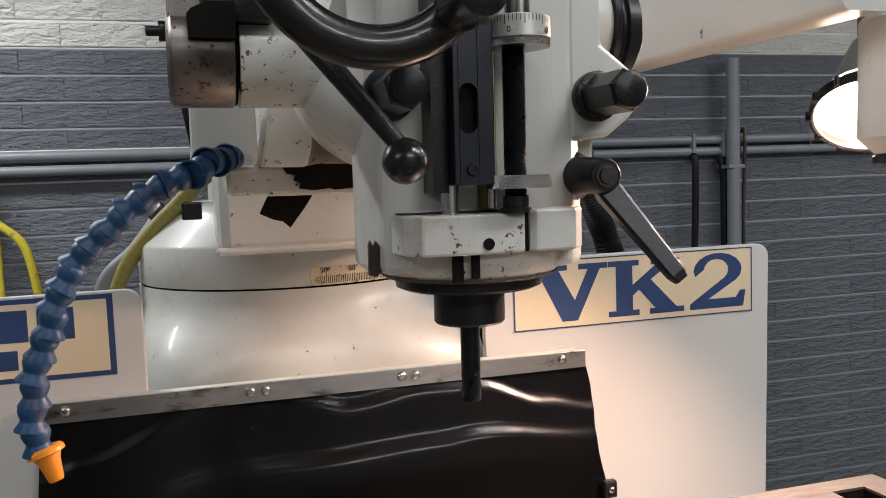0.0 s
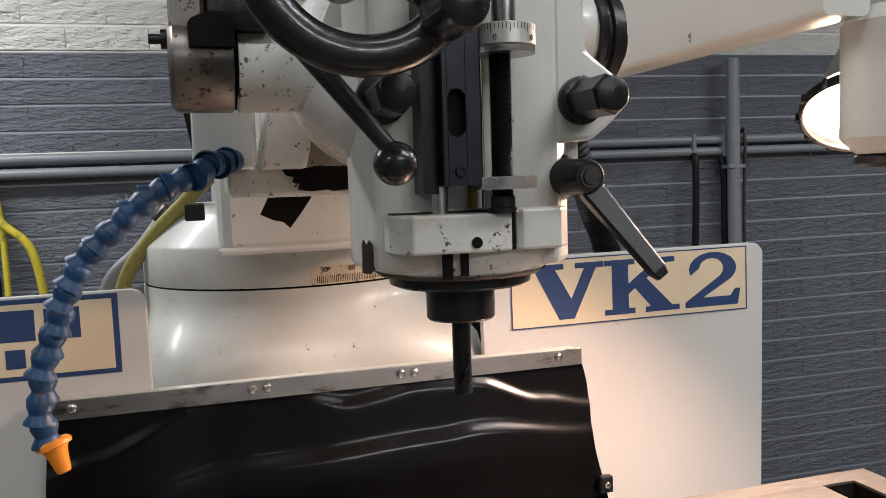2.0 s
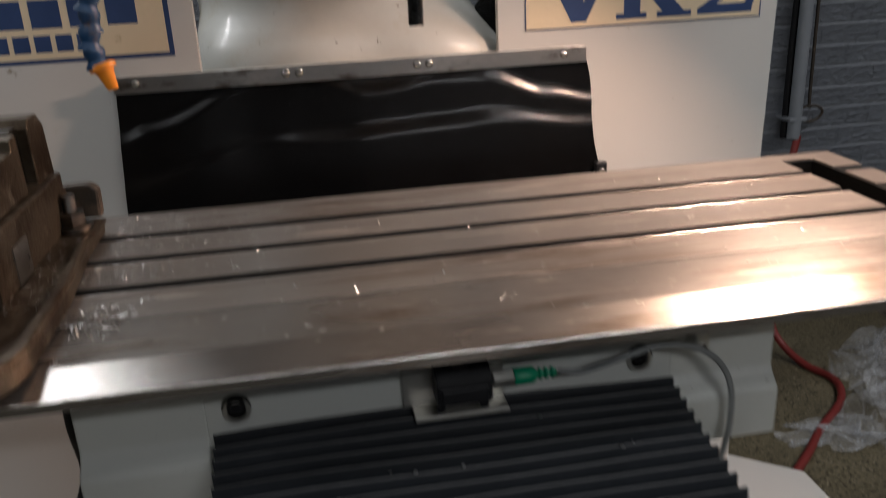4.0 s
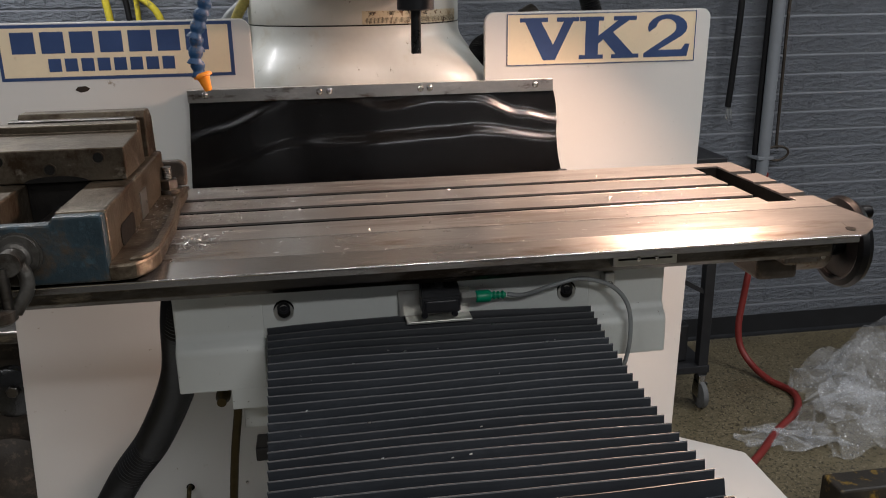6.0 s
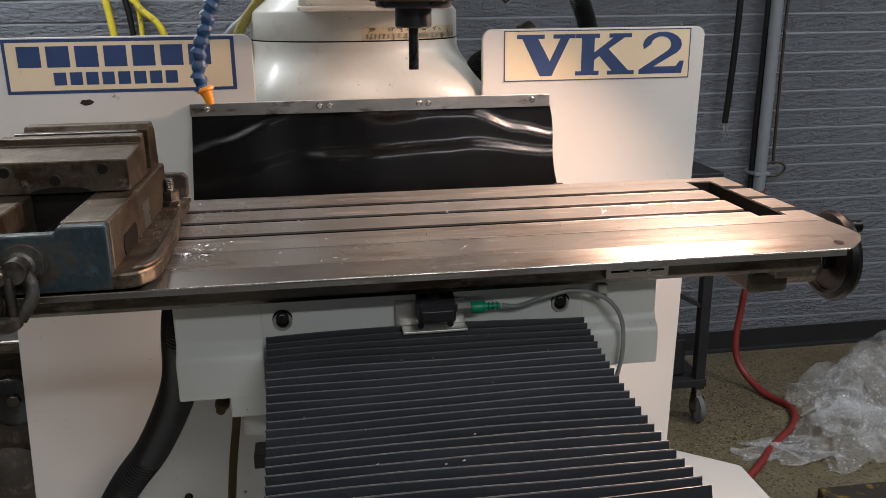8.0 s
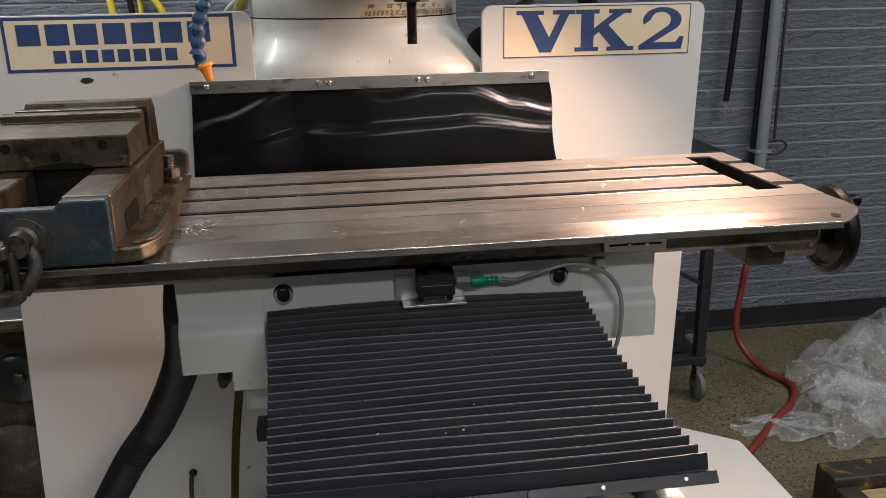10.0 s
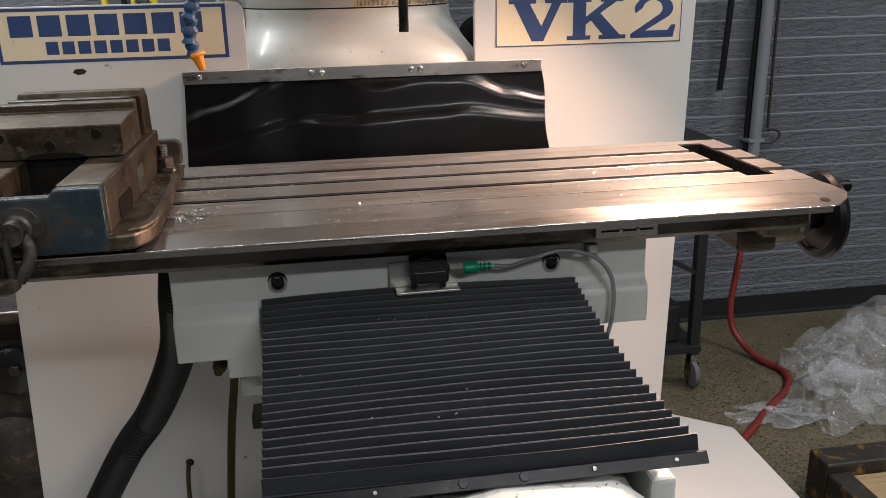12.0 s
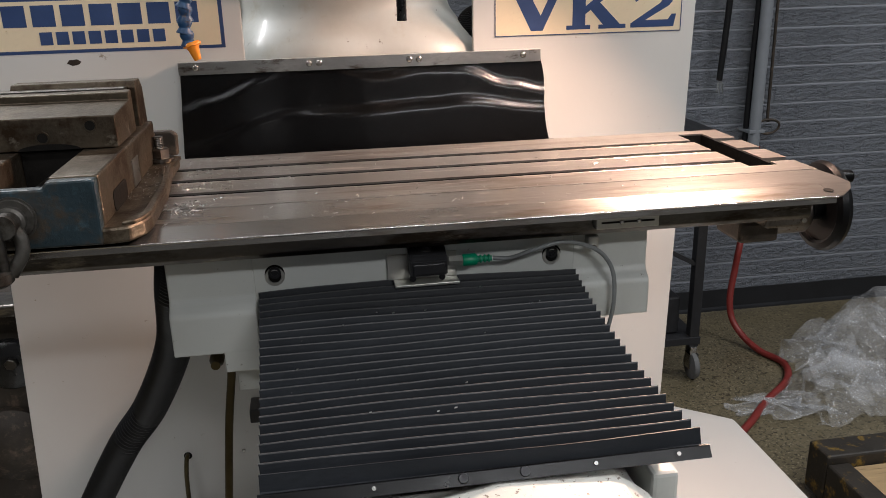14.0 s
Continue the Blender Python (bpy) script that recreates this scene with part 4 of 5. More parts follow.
for hx, hz in ((-0.0495, 1.127), (0.0, 1.1165), (0.0495, 1.1275)):
    part("hole_rim", lathe((VX + hx - 0.005, -0.1051, hz), (0, -1, 0), [(0, 0.0072), (0.0005, 0.0068), (0.0005, 0.0055), (0, 0.0052)], 24, caps=False), "vise_steel", jaw, smooth=True)
    part("hole", lathe((VX + hx - 0.005, -0.1051, hz), (0, -1, 0), [(0, 0.0053), (0.0003, 0.0053)], 24), "gap", jaw)
fj = prism([(0.032, 1.1), (0.032, 1.150), (0.038, 1.157), (0.062, 1.157), (0.075, 1.145), (0.085, TZ + 0.016), (0.045, TZ + 0.016)], "x", sideL + 0.002, sideR - 0.008, 0.0015)
part("fixed_jaw", fj, "vise_steel", vise, "dark fixed jaw")
part("jaw_plate", box(sideL - 0.004, sideR - 0.018, 0.018, 0.033, 1.1, 1.151, 0.001), "steel_dark", vise)
part("side_web", box(sideR - 0.012, sideR - 0.001, -0.02, 0.08, TZ + 0.016, 1.085, 0.002), "vise_steel", vise)
part("screw_collar", lathe((VX, -0.2445, 1.067), (0, -1, 0), [(0, 0.0215), (0.002, 0.0215), (0.002, 0.0195), (0.0035, 0.0188), (0.0035, 0.015)], 36), "crank", vise, smooth=True)
part("screw_end", lathe((VX, -0.244, 1.067), (0, -1, 0), [(0, 0.0135), (0.010, 0.0135), (0.013, 0.011), (0.03, 0.011)], 28), "crank", vise, smooth=True)
crank = part("crank_socket", box(VX - 0.105, VX - 0.014, -0.288, -0.258, 1.024, 1.054, 0.009), "crank", vise, "worn iron crank socket")
part("fork_lug", prism(round_rect(VX - 0.062, VX - 0.006, -0.287, -0.259, 0.009), "z", 1.057, 1.071, 0.003), "crank", crank)
part("fork_lug", lathe((VX - 0.016, -0.272, 1.013), (0, 0, 1), [(0, 0.013), (0.003, 0.0165), (0.012, 0.0165), (0.014, 0.013)], 28), "crank", crank, smooth=True)
part("fork_arm", tube([(VX - 0.012, -0.262, 1.066), (VX + 0.006, -0.262, 1.062), (VX + 0.010, -0.264, 1.042), (VX - 0.002, -0.268, 1.021)], 0.0062, 14, n=6), "crank", crank, smooth=True)
part("pivot_pin", rod((VX - 0.006, -0.272, 1.02), (VX - 0.006, -0.272, 1.064), 0.005, 16), "steel_dark", crank, smooth=True)
clamp_bolt = thing("clamp_bolt", -0.303, 0.055, 1.05, "steel stud with nut and washers clamping the vise", "bolt")
part("lug", prism([(-0.318, 0.02), (-0.286, 0.02), (-0.283, 0.06), (-0.283, 0.085), (-0.318, 0.085)], "z", 1.0524, 1.057, 0.001), "vise_steel", clamp_bolt)
part("washer", lathe((-0.303, 0.05, 1.0572), (0, 0, 1), [(0, 0.0155), (0.003, 0.0155), (0.003, 0.017), (0.0065, 0.017)], 28), "steel_dark", clamp_bolt)
part("nut", hexagon((-0.303, 0.05, 1.0637), (0, 0, 1), 0.0125, 0.012), "steel_dark", clamp_bolt)
part("stud", lathe((-0.303, 0.05, 1.074), (0, 0, 1), [(0.0011 * i, 0.0062 if i % 2 else 0.0055) for i in range(16)], 18), "steel_dark", clamp_bolt)
part("lug_ear", prism([(-0.318, 1.0575), (-0.286, 1.0575), (-0.285, 1.085), (-0.292, 1.091), (-0.318, 1.091)], "y", 0.085, 0.097, 0.003), "iron_brown", clamp_bolt)
clamp_bolt.location += Vector((-0.004, 0.0, -0.006))
pile = bmesh.new()
for k in range(150):
    x, y = rng.uniform(-0.315, -0.287), rng.uniform(-0.14, 0.02)
    c, s = Vector((x, y, TZ + 0.0175)), rng.uniform(0.0008, 0.002)
    a = rng.uniform(0, 6.28)
    d, w = Vector((math.cos(a), math.sin(a), rng.uniform(0, 0.5))) * s * 1.6, Vector((-math.sin(a), math.cos(a), rng.uniform(0, 0.7))) * s * 0.5
    pile.faces.new([pile.verts.new(c + o) for o in (-d, w, d, -w * 0.3)])
tagged(part("metal_chips", pile, "swarf"), "small bright chips lying on the vise's flange", "metal chips", kind="stuff")

# ---------- the milling head ----------
head = thing("spindle_unit", 0, -0.03, 1.2, "cream painted milling head with black levers and a graduated depth stop", "milling head")
AX, AY = 0.0, -0.035
part("adapter", lathe((-0.006, 0.02, 1.44), (0, 1, 0), [(0, 0.068), (0.03, 0.072), (0.06, 0.076), (0.074, 0.0815), (0.108, 0.0815), (0.11, 0.079), (0.11, 0.066), (0.36, 0.066)], 64), "cream_worn", head, "round adapter between head and ram", smooth=True)
hb = [(-0.052, 0.04), (-0.063, 0.0), (-0.066, -0.03), (-0.060, -0.066), (-0.05, -0.074), (0.035, -0.078), (0.052, -0.074), (0.064, -0.06), (0.078, -0.025), (0.078, 0.04)]
part("casting", prism(hb, "z", 1.300, 1.56, 0.004), "cream", head, "cream quill housing")
side = [(0.05, 1.50), (0.05, 1.372), (0.075, 1.374), (0.088, 1.384), (0.102, 1.397), (0.1, 1.405), (0.092, 1.413), (0.072, 1.428), (0.07, 1.50)]
part("shoulder", prism(side, "y", -0.074, 0.03, 0.003), "cream", head, "sloping shoulder of the casting")
part("side_fillet", prism([(0.05, 1.40), (0.05, 1.335), (0.064, 1.336), (0.073, 1.352), (0.073, 1.375), (0.07, 1.40)], "y", -0.06, 0.03, 0.003), "cream", head, "lower side of the casting")
part("quill_nose", lathe((AX, AY, 1.2945), (0, 0, 1), [(0, 0.050), (0.004, 0.0545), (0.012, 0.0585), (0.022, 0.0585)], 48), "cream_worn", head, "chipped lower ring of the quill housing", smooth=True)
part("grime_ring", lathe((AX, AY, 1.2943), (0, 0, 1), [(0, 0.0505), (0.0026, 0.0541)], 48, caps=False), "bare", head, "ragged grime along the lower edge", smooth=True)
part("cracked_flake", prism([(-0.0672, 1.300), (-0.0672, 1.3165), (-0.0662, 1.3195), (-0.0645, 1.316), (-0.063, 1.319), (-0.0612, 1.3165), (-0.0602, 1.308), (-0.0596, 1.302), (-0.063, 1.299)], "y", -0.0612, -0.058), "bare", head, "dark bare patch where paint has broken off")
part("quill_flange", lathe((AX, AY, 1.2865), (0, 0, 1), [(0, 0.040), (0.002, 0.0445), (0.0085, 0.0455)], 48), "black_oxide", head, smooth=True)
part("spindle_nose", lathe((AX, AY, 1.2645), (0, 0, 1), [(0, 0.0205), (0.0015, 0.0218), (0.022, 0.0218), (0.0225, 0.018), (0.024, 0.018)], 44), "black_oxide", head, smooth=True)
cutter = thing("end_mill", AX, AY, 1.216, "dark steel end mill held in the spindle", "cutter")
part("shank", lathe((AX, AY, 1.2345), (0, 0, 1), [(0, 0.006), (0.034, 0.006)], 28), "end_mill", cutter, smooth=True)
fl = bmesh.new()
rings = []
for i in range(15):
    z = 1.2155 + 0.019 * i / 14
    rings.append([Vector((AX + (0.006 if k % 6 else 0.0046) * math.cos(2 * math.pi * k / 24 + i * 0.13), AY + (0.006 if k % 6 else 0.0046) * math.sin(2 * math.pi * k / 24 + i * 0.13), z)) for k in range(24)])
part("fluted_tip", loft(rings, fl), "end_mill", cutter)

# depth-stop bracket and its parts
part("stop_bracket", prism([(-0.056, -0.068), (-0.054, -0.088), (-0.047, -0.1), (-0.017, -0.102), (0.010, -0.1), (0.0125, -0.096), (0.0125, -0.068)], "z", 1.3118, 1.3335, 0.0015), "cream_worn", head, "chipped cream stop bracket with a bolt hole")
part("stop_bracket_side", prism([(0.0145, -0.068), (0.0145, -0.095), (0.018, -0.099), (0.042, -0.098), (0.0505, -0.088), (0.056, -0.06)], "z", 1.3118, 1.335, 0.0015), "cream", head)
part("oil_seam", prism([(-0.054, -0.0672), (-0.053, -0.0805), (-0.046, -0.0825), (-0.035, -0.078), (-0.02, -0.0835), (0.0, -0.0795), (0.0125, -0.082), (0.0125, -0.0672)], "z", 1.3334, 1.3345), "bare", head, "oily grime along the bracket seam")
part("bracket_gap", box(0.0126, 0.0144, -0.096, -0.068, 1.312, 1.3345), "gap", head)
part("bracket_hole", lathe((-0.011, -0.1022, 1.3175), (0, -1, 0), [(0, 0.0032), (0.0003, 0.0032)], 20), "gap", head)
bar_y0, bar_y1 = -0.104, -0.09
bm_bar = bmesh.new()
box(-0.0295, -0.0262, bar_y0, bar_y1, 1.349, 1.56, 0.0005, bm_bar, 1)
box(-0.0162, -0.0075, bar_y0, bar_y1, 1.349, 1.56, 0.0005, bm_bar, 1)
box(-0.0263, -0.0161, bar_y0, bar_y1, 1.349, 1.3755, 0.0, bm_bar)
box(-0.0263, -0.0161, bar_y0, bar_y1, 1.4015, 1.56, 0.0, bm_bar)
box(-0.0263, -0.0161, bar_y0 + 0.006, bar_y1, 1.3754, 1.4016, 0.0, bm_bar)
for zc, sg in ((1.4015, 1), (1.3755, -1)):
    for sx in (1, -1):
        corner = [(-0.0212 + sx * 0.0051 * math.cos(radians(a)), zc - sg * 0.0051 + sg * 0.0051 * math.sin(radians(a))) for a in range(0, 91, 15)]
        prism(corner + [(-0.0212 + sx * 0.0051, zc)], "y", bar_y0 + 0.0001, bar_y1, 0.0, bm_bar)
bar = part("stop_bar", bm_bar, "dark_bar", head, "dark blued bar with an oblong slot")
part("slot_shadow", box(-0.0262, -0.0162, bar_y0 + 0.0052, bar_y0 + 0.0059, 1.3756, 1.4014), "gap", bar)
part("bar_screw", lathe((-0.0195, -0.1042, 1.357), (0, -1, 0), [(0, 0.0036), (0.0014, 0.0032), (0.0014, 0.0018), (0.0004, 0.0017)], 18), "black_oxide", bar, smooth=True)
part("rack_recess", box(-0.0385, -0.0297, -0.094, -0.076, 1.345, 1.56), "black_oxide", head)
part("guide_rod", rod((-0.0275, -0.088, 1.333), (-0.0275, -0.088, 1.35), 0.0048, 20), "chrome", head, smooth=True)
part("slide_face", box(-0.0072, 0.0005, -0.086, -0.077, 1.336, 1.56), "yellow_hose", head, "oily recessed slide")
part("side_rod", rod((-0.0035, -0.088, 1.336), (-0.0035, -0.088, 1.56), 0.0026, 14), "chrome", head, smooth=True)
thread = lathe((0.0065, -0.098, 1.3335), (0, 0, 1), [(0.0005 * i, 0.0064 if i % 2 else 0.0056) for i in range(178)], 24)
part("threaded_rod", thread, "black_oxide", head, "fine threaded black stop screw")
part("rod_foot", lathe((0.0065, -0.098, 1.3335), (0, 0, 1), [(0, 0.0085), (0.0025, 0.0085), (0.003, 0.007), (0.009, 0.007)], 24), "black_oxide", head, smooth=True)
part("rod_neck", rod((0.0095, -0.098, 1.435), (0.0095, -0.098, 1.56), 0.007, 24), "chrome", head, smooth=True)


def knurled(c, r, z0, z1, n=208, rows_n=11):
    rr = []
    for j in range(rows_n + 1):
        rr.append([Vector((c[0] + (r + (0.0003 if (k // 2 + j) % 2 else -0.0003)) * math.cos(2 * math.pi * k / n), c[1] + (r + (0.0003 if (k // 2 + j) % 2 else -0.0003)) * math.sin(2 * math.pi * k / n), z0 + (z1 - z0) * j / rows_n)) for k in range(n)])
    return loft(rr)


part("knurled_nut", knurled((0.0085, -0.098), 0.0172, 1.3465, 1.3535), "strip", head, "knurled steel nut")
dial = part("dial", lathe((0.0095, -0.098, 1.4245), (0, 0, 1), [(0, 0.0168), (0.0002, 0.0172), (0.011, 0.0172), (0.0115, 0.0165)], 56), "alu", head, "graduated steel dial", smooth=True)
part("dial_knurl", knurled((0.0095, -0.098), 0.0166, 1.4205, 1.4243, 208, 6), "strip", dial)
tk = bmesh.new()
for k in range(26):
    a = radians(190 + k * 7.0)
    d = Vector((math.cos(a), math.sin(a), 0))
    s = Vector((-d.y, d.x, 0)) * 0.00022
    p = Vector((0.0095, -0.098, 1.4352)) + d * 0.01735
    h = Vector((0, 0, -0.0048 if k % 5 == 0 else -0.0032))
    tk.faces.new([tk.verts.new(p + o) for o in (-s, s, s + h, -s + h)])
part("graduations", tk, "ink", dial)
for deg in (232, 306):
    a = radians(deg)
    lettering("0", 0.0045, pose(0.0095 + 0.0175 * math.cos(a), -0.098 + 0.0175 * math.sin(a), 1.4262, 90, 0, deg - 270), dial, "ink", "numeral")

# big hexagon bolts
for x, z in ((0.0667, 1.3975), (-0.0563, 1.3985)):
    bolt = part("hex_bolt", hexagon((x, -0.078, z), (0, -1, 0), 0.0118, 0.037, chamfer=0.07), "black_oxide", head, "large black hexagon bolt")
    part("bolt_face", lathe((x, -0.1148, z), (0, -1, 0), [(0, 0.0101), (0.0008, 0.0098), (0.0014, 0.009)], 32), "black_oxide", bolt, smooth=True)
    part("washer", lathe((x, -0.073, z), (0, -1, 0), [(0, 0.0145), (0.005, 0.0145), (0.006, 0.013)], 32), "black_oxide", bolt, smooth=True)

# clamping lever
lv = part("quill_lock", lathe((0.056, -0.055, 1.352), (0, -1, 0), [(0, 0.0142), (0.012, 0.0142), (0.016, 0.011), (0.05, 0.0098), (0.052, 0.0085)], 32), "black_oxide", head, "black quill locking lever", smooth=True)
part("lock_screw", lathe((0.056, -0.107, 1.352), (0, -1, 0), [(0, 0.0066), (0.001, 0.0066), (0.001, 0.005), (0.0025, 0.0045)], 20), "steel_dark", lv, smooth=True)
lb = bmesh.new()
p, q = Vector((0.058, -0.097, 1.348)), Vector((0.0955, -0.118, 1.2935))
dv = (q - p).normalized()
sd = Vector((0, 1, 0)).cross(dv).normalized()
up = dv.cross(sd)
rr = []
for t, w, h in ((0, 0.0062, 0.004), (0.1, 0.0072, 0.0045), (0.7, 0.0056, 0.0038), (0.93, 0.0052, 0.0036), (1.0, 0.0036, 0.0026)):
    c = p.lerp(q, t)
    rr.append([c + sd * w * a + up * h * b2 for a, b2 in ((-1, -0.7), (-0.75, -1), (0.75, -1), (1, -0.7), (1, 0.7), (0.75, 1), (-0.75, 1), (-1, 0.7))])
part("lever_arm", loft(rr, lb), "black_oxide", lv)

# feed lever with its ball
fv = part("feed_lever", rod((-0.132, -0.09, 1.461), (-0.0655, -0.128, 1.370), 0.0066, 20, r2=0.0046), "black_oxide", head, "black feed lever with a ball grip", smooth=True)
part("ball_grip", ball((-0.0625, -0.13, 1.3615), 0.0112, scale=(1, 1, 1)), "black_enamel", fv, "black ball grip", smooth=True)

# feed handwheel
HC, HR = Vector((-0.083, -0.165, 1.457)), 0.0485
hw = bmesh.new()
nR, nT = 72, 16
vv = []
for i in range(nR):
    a = 2 * math.pi * i / nR
    d = Vector((math.cos(a), 0, math.sin(a)))
    vv.append([hw.verts.new(HC + d * (HR + 0.0096 * math.cos(2 * math.pi * k / nT)) + Vector((0, 0.0078 * math.sin(2 * math.pi * k / nT), 0))) for k in range(nT)])
for i in range(nR):
    for k in range(nT):
        hw.faces.new((vv[i][k], vv[(i + 1) % nR][k], vv[(i + 1) % nR][(k + 1) % nT], vv[i][(k + 1) % nT]))
fw = part("feed_wheel", hw, "black_enamel", head, "black enamelled feed handwheel", smooth=True)
part("wheel_hub", rod(HC + Vector((0, 0.06, 0)), HC + Vector((0, -0.008, 0)), 0.014, 28, bev=0.003), "black_enamel", fw, smooth=True)
for a in (-38, 82, 202):
    d = Vector((math.cos(radians(a)), 0, math.sin(radians(a))))
    part("spoke", rod(HC + d * 0.01, HC + d * 0.044, 0.0068, 16, r2=0.0058), "black_enamel", fw, smooth=True)
kd = Vector((0.0355, -0.004, -0.030))
part("wheel_knob", lathe(HC + kd, (0.08, -1, 0.05), [(0, 0.009), (0.004, 0.0128), (0.018, 0.0132), (0.026, 0.0115), (0.029, 0.007)], 32), "black_enamel", fw, "black grip knob", smooth=True)

# feed shaft housing on the side
part("shaft_housing", rod((-0.131, 0.0, 1.4245), (-0.03, 0.0, 1.4245), 0.0265, 40, bev=0.002), "cream_worn", head, "cream round feed housing", smooth=True)
part("housing_elbow", lathe((-0.075, -0.01, 1.42), (0.8, -0.15, -0.6), [(0, 0.03), (0.02, 0.034), (0.05, 0.036), (0.07, 0.03)], 36), "cream", head, smooth=True)
sc = part("spring_case", lathe((-0.169, 0.0, 1.4265), (1, 0, 0), [(0, 0.0245), (0.003, 0.0285), (0.0355, 0.0285), (0.0368, 0.0275)], 48), "case", head, "rust-speckled steel spring case", smooth=True)
part("case_top", box(-0.168, -0.146, -0.02, 0.02, 1.44, 1.52, 0.004), "case", sc)
part("case_notch", prism([(-0.1575, 1.4465), (-0.155, 1.4495), (-0.146, 1.4535), (-0.1315, 1.4535), (-0.1315, 1.4335), (-0.157, 1.4335)], "y", -0.0315, -0.02), "gap", sc, "dark notch showing the wound spring")
part("case_block", box(-0.146, -0.11, -0.03, 0.02, 1.4435, 1.52, 0.003), "black_oxide", sc)
part("case_stud", lathe((-0.168, 0.0, 1.442), (-1, 0, 0), [(0, 0.006), (0.005, 0.006), (0.005, 0.003), (0.012, 0.003)], 16), "black_oxide", sc, smooth=True)
part("spring_groove", lathe((-0.1325, 0.0, 1.4265), (1, 0, 0), [(0.0005 * i, 0.0272 if i % 2 else 0.026) for i in range(7)], 40), "gap", sc)

# right-hand hub
part("side_boss", lathe((0.066, -0.01, 1.448), (1, 0, 0), [(0, 0.032), (0.03, 0.031), (0.034, 0.028)], 44), "cream", head, smooth=True)
sk = part("side_knob", lathe((0.1, -0.01, 1.446), (1, 0, 0), [(0, 0.0325), (0.003, 0.034), (0.006, 0.0305), (0.008, 0.0305), (0.009, 0.0335), (0.018, 0.0315), (0.02, 0.028)], 48), "black_oxide", head, "black adjusting collar", smooth=True)
part("knob_cap", lathe((0.12, -0.01, 1.443), (1, 0, 0), [(0, 0.017), (0.007, 0.0165), (0.008, 0.015)], 32), "black_oxide", sk, smooth=True)

# bracket, disc and torn edges behind the head
part("rear_bracket", box(-0.158, -0.112, 0.10, 0.22, 1.366, 1.42, 0.004), "saddle", head, "pale grey bracket")
part("rear_wedge", prism([(-0.165, 1.42), (-0.157, 1.42), (-0.158, 1.38)], "y", 0.12, 0.14), "black_oxide", head)
part("rear_pad", prism([(-0.098, 1.45), (-0.0985, 1.413), (-0.1015, 1.39), (-0.107, 1.3655), (-0.069, 1.365), (-0.0655, 1.376), (-0.0632, 1.391), (-0.066, 1.412), (-0.072, 1.45)], "y", 0.155, 0.28, 0.003), "cream_worn", head, "chipped cream mounting pad")
part("rear_face", prism([(0.2, 1.366), (0.285, 1.366), (0.285, 1.46), (0.225, 1.46)], "x", -0.1, 0.05, 0.002), "cream_worn", head)
part("ram_nose", box(-0.13, 0.04, 0.17, 0.285, 1.343, 1.366, 0.003), "cream_worn", head, "chipped ledge below the adapter")
# near-black plate paints the gap's shade in front of the ledge
part("gap_shadow", prism([(-0.0876, 1.3655), (-0.066, 1.3662), (-0.06, 1.3675), (0.03, 1.3665), (0.03, 1.345), (-0.02, 1.3452), (-0.03, 1.3472), (-0.045, 1.346), (-0.05, 1.3475), (-0.063, 1.3462), (-0.0745, 1.3478), (-0.0735, 1.3525), (-0.079, 1.3545), (-0.0775, 1.3585), (-0.084, 1.3602)], "y", 0.1655, 0.1698), "gap", head, "ragged dark plate standing for the shaded gap")
part("torn_seal", prism([(-0.0906, 1.3405), (-0.0483, 1.3405), (-0.058, 1.3265), (-0.0705, 1.3105), (-0.077, 1.3165), (-0.086, 1.3185), (-0.0985, 1.3245)], "y", 0.276, 0.279), "gap", head, "torn black seal")
part("front_slot", box(-0.028, -0.0225, -0.0935, -0.09, 1.2965, 1.3115), "gap", head)
part("front_slot", box(-0.0175, -0.0135, -0.0945, -0.091, 1.2985, 1.3115), "gap", head)

# ---------- segmented coolant hose ----------
hose = thing("coolant_hose", -0.15, 0.05, 1.37, "blue segmented coolant hose with an orange nozzle", "hose")
route = smooth_line([(-0.128, 0.10, 1.371), (-0.143, 0.07, 1.369), (-0.155, 0.052, 1.362), (-0.17, 0.05, 1.356), (-0.184, 0.05, 1.3475), (-0.198, 0.05, 1.3385), (-0.212, 0.05, 1.3265), (-0.2235, 0.05, 1.3145), (-0.234, 0.051, 1.3005), (-0.2405, 0.052, 1.2875), (-0.2465, 0.053, 1.273), (-0.2525, 0.053, 1.259), (-0.2575, 0.053, 1.2435), (-0.2605, 0.053, 1.2275), (-0.262, 0.053, 1.2115), (-0.2605, 0.053, 1.197), (-0.256, 0.053, 1.186)], 12)
lens_along = [0.0]
for p, q in zip(route, route[1:]):
    lens_along.append(lens_along[-1] + (q - p).length)


def along(s):
    for i in range(len(route) - 1):
        if lens_along[i + 1] >= s:
            f = (s - lens_along[i]) / max(1e-9, lens_along[i + 1] - lens_along[i])
            return route[i].lerp(route[i + 1], f), (route[i + 1] - route[i]).normalized()
    return route[-1], (route[-1] - route[-2]).normalized()


SEG = 0.0152
for k in range(int(lens_along[-1] / SEG)):
    c, d = along(k * SEG + 0.002)
    tilt = Vector((rng.uniform(-0.12, 0.12), rng.uniform(-0.12, 0.12), rng.uniform(-0.12, 0.12)))
    prof = [(0.0, 0.0062), (0.0015, 0.0078), (0.005, 0.0086), (0.0085, 0.0076), (0.0105, 0.0066), (0.0118, 0.0068), (0.0165, 0.0096), (0.0178, 0.0097), (0.0181, 0.0088), (0.015, 0.007)]
    part("segment", lathe(c, d + tilt, [(s, r * 1.04) for s, r in prof], 22), "blue_plastic", hose, smooth=True)
c, d = along(lens_along[-1])
d = Vector((0.30, -0.12, -0.95))
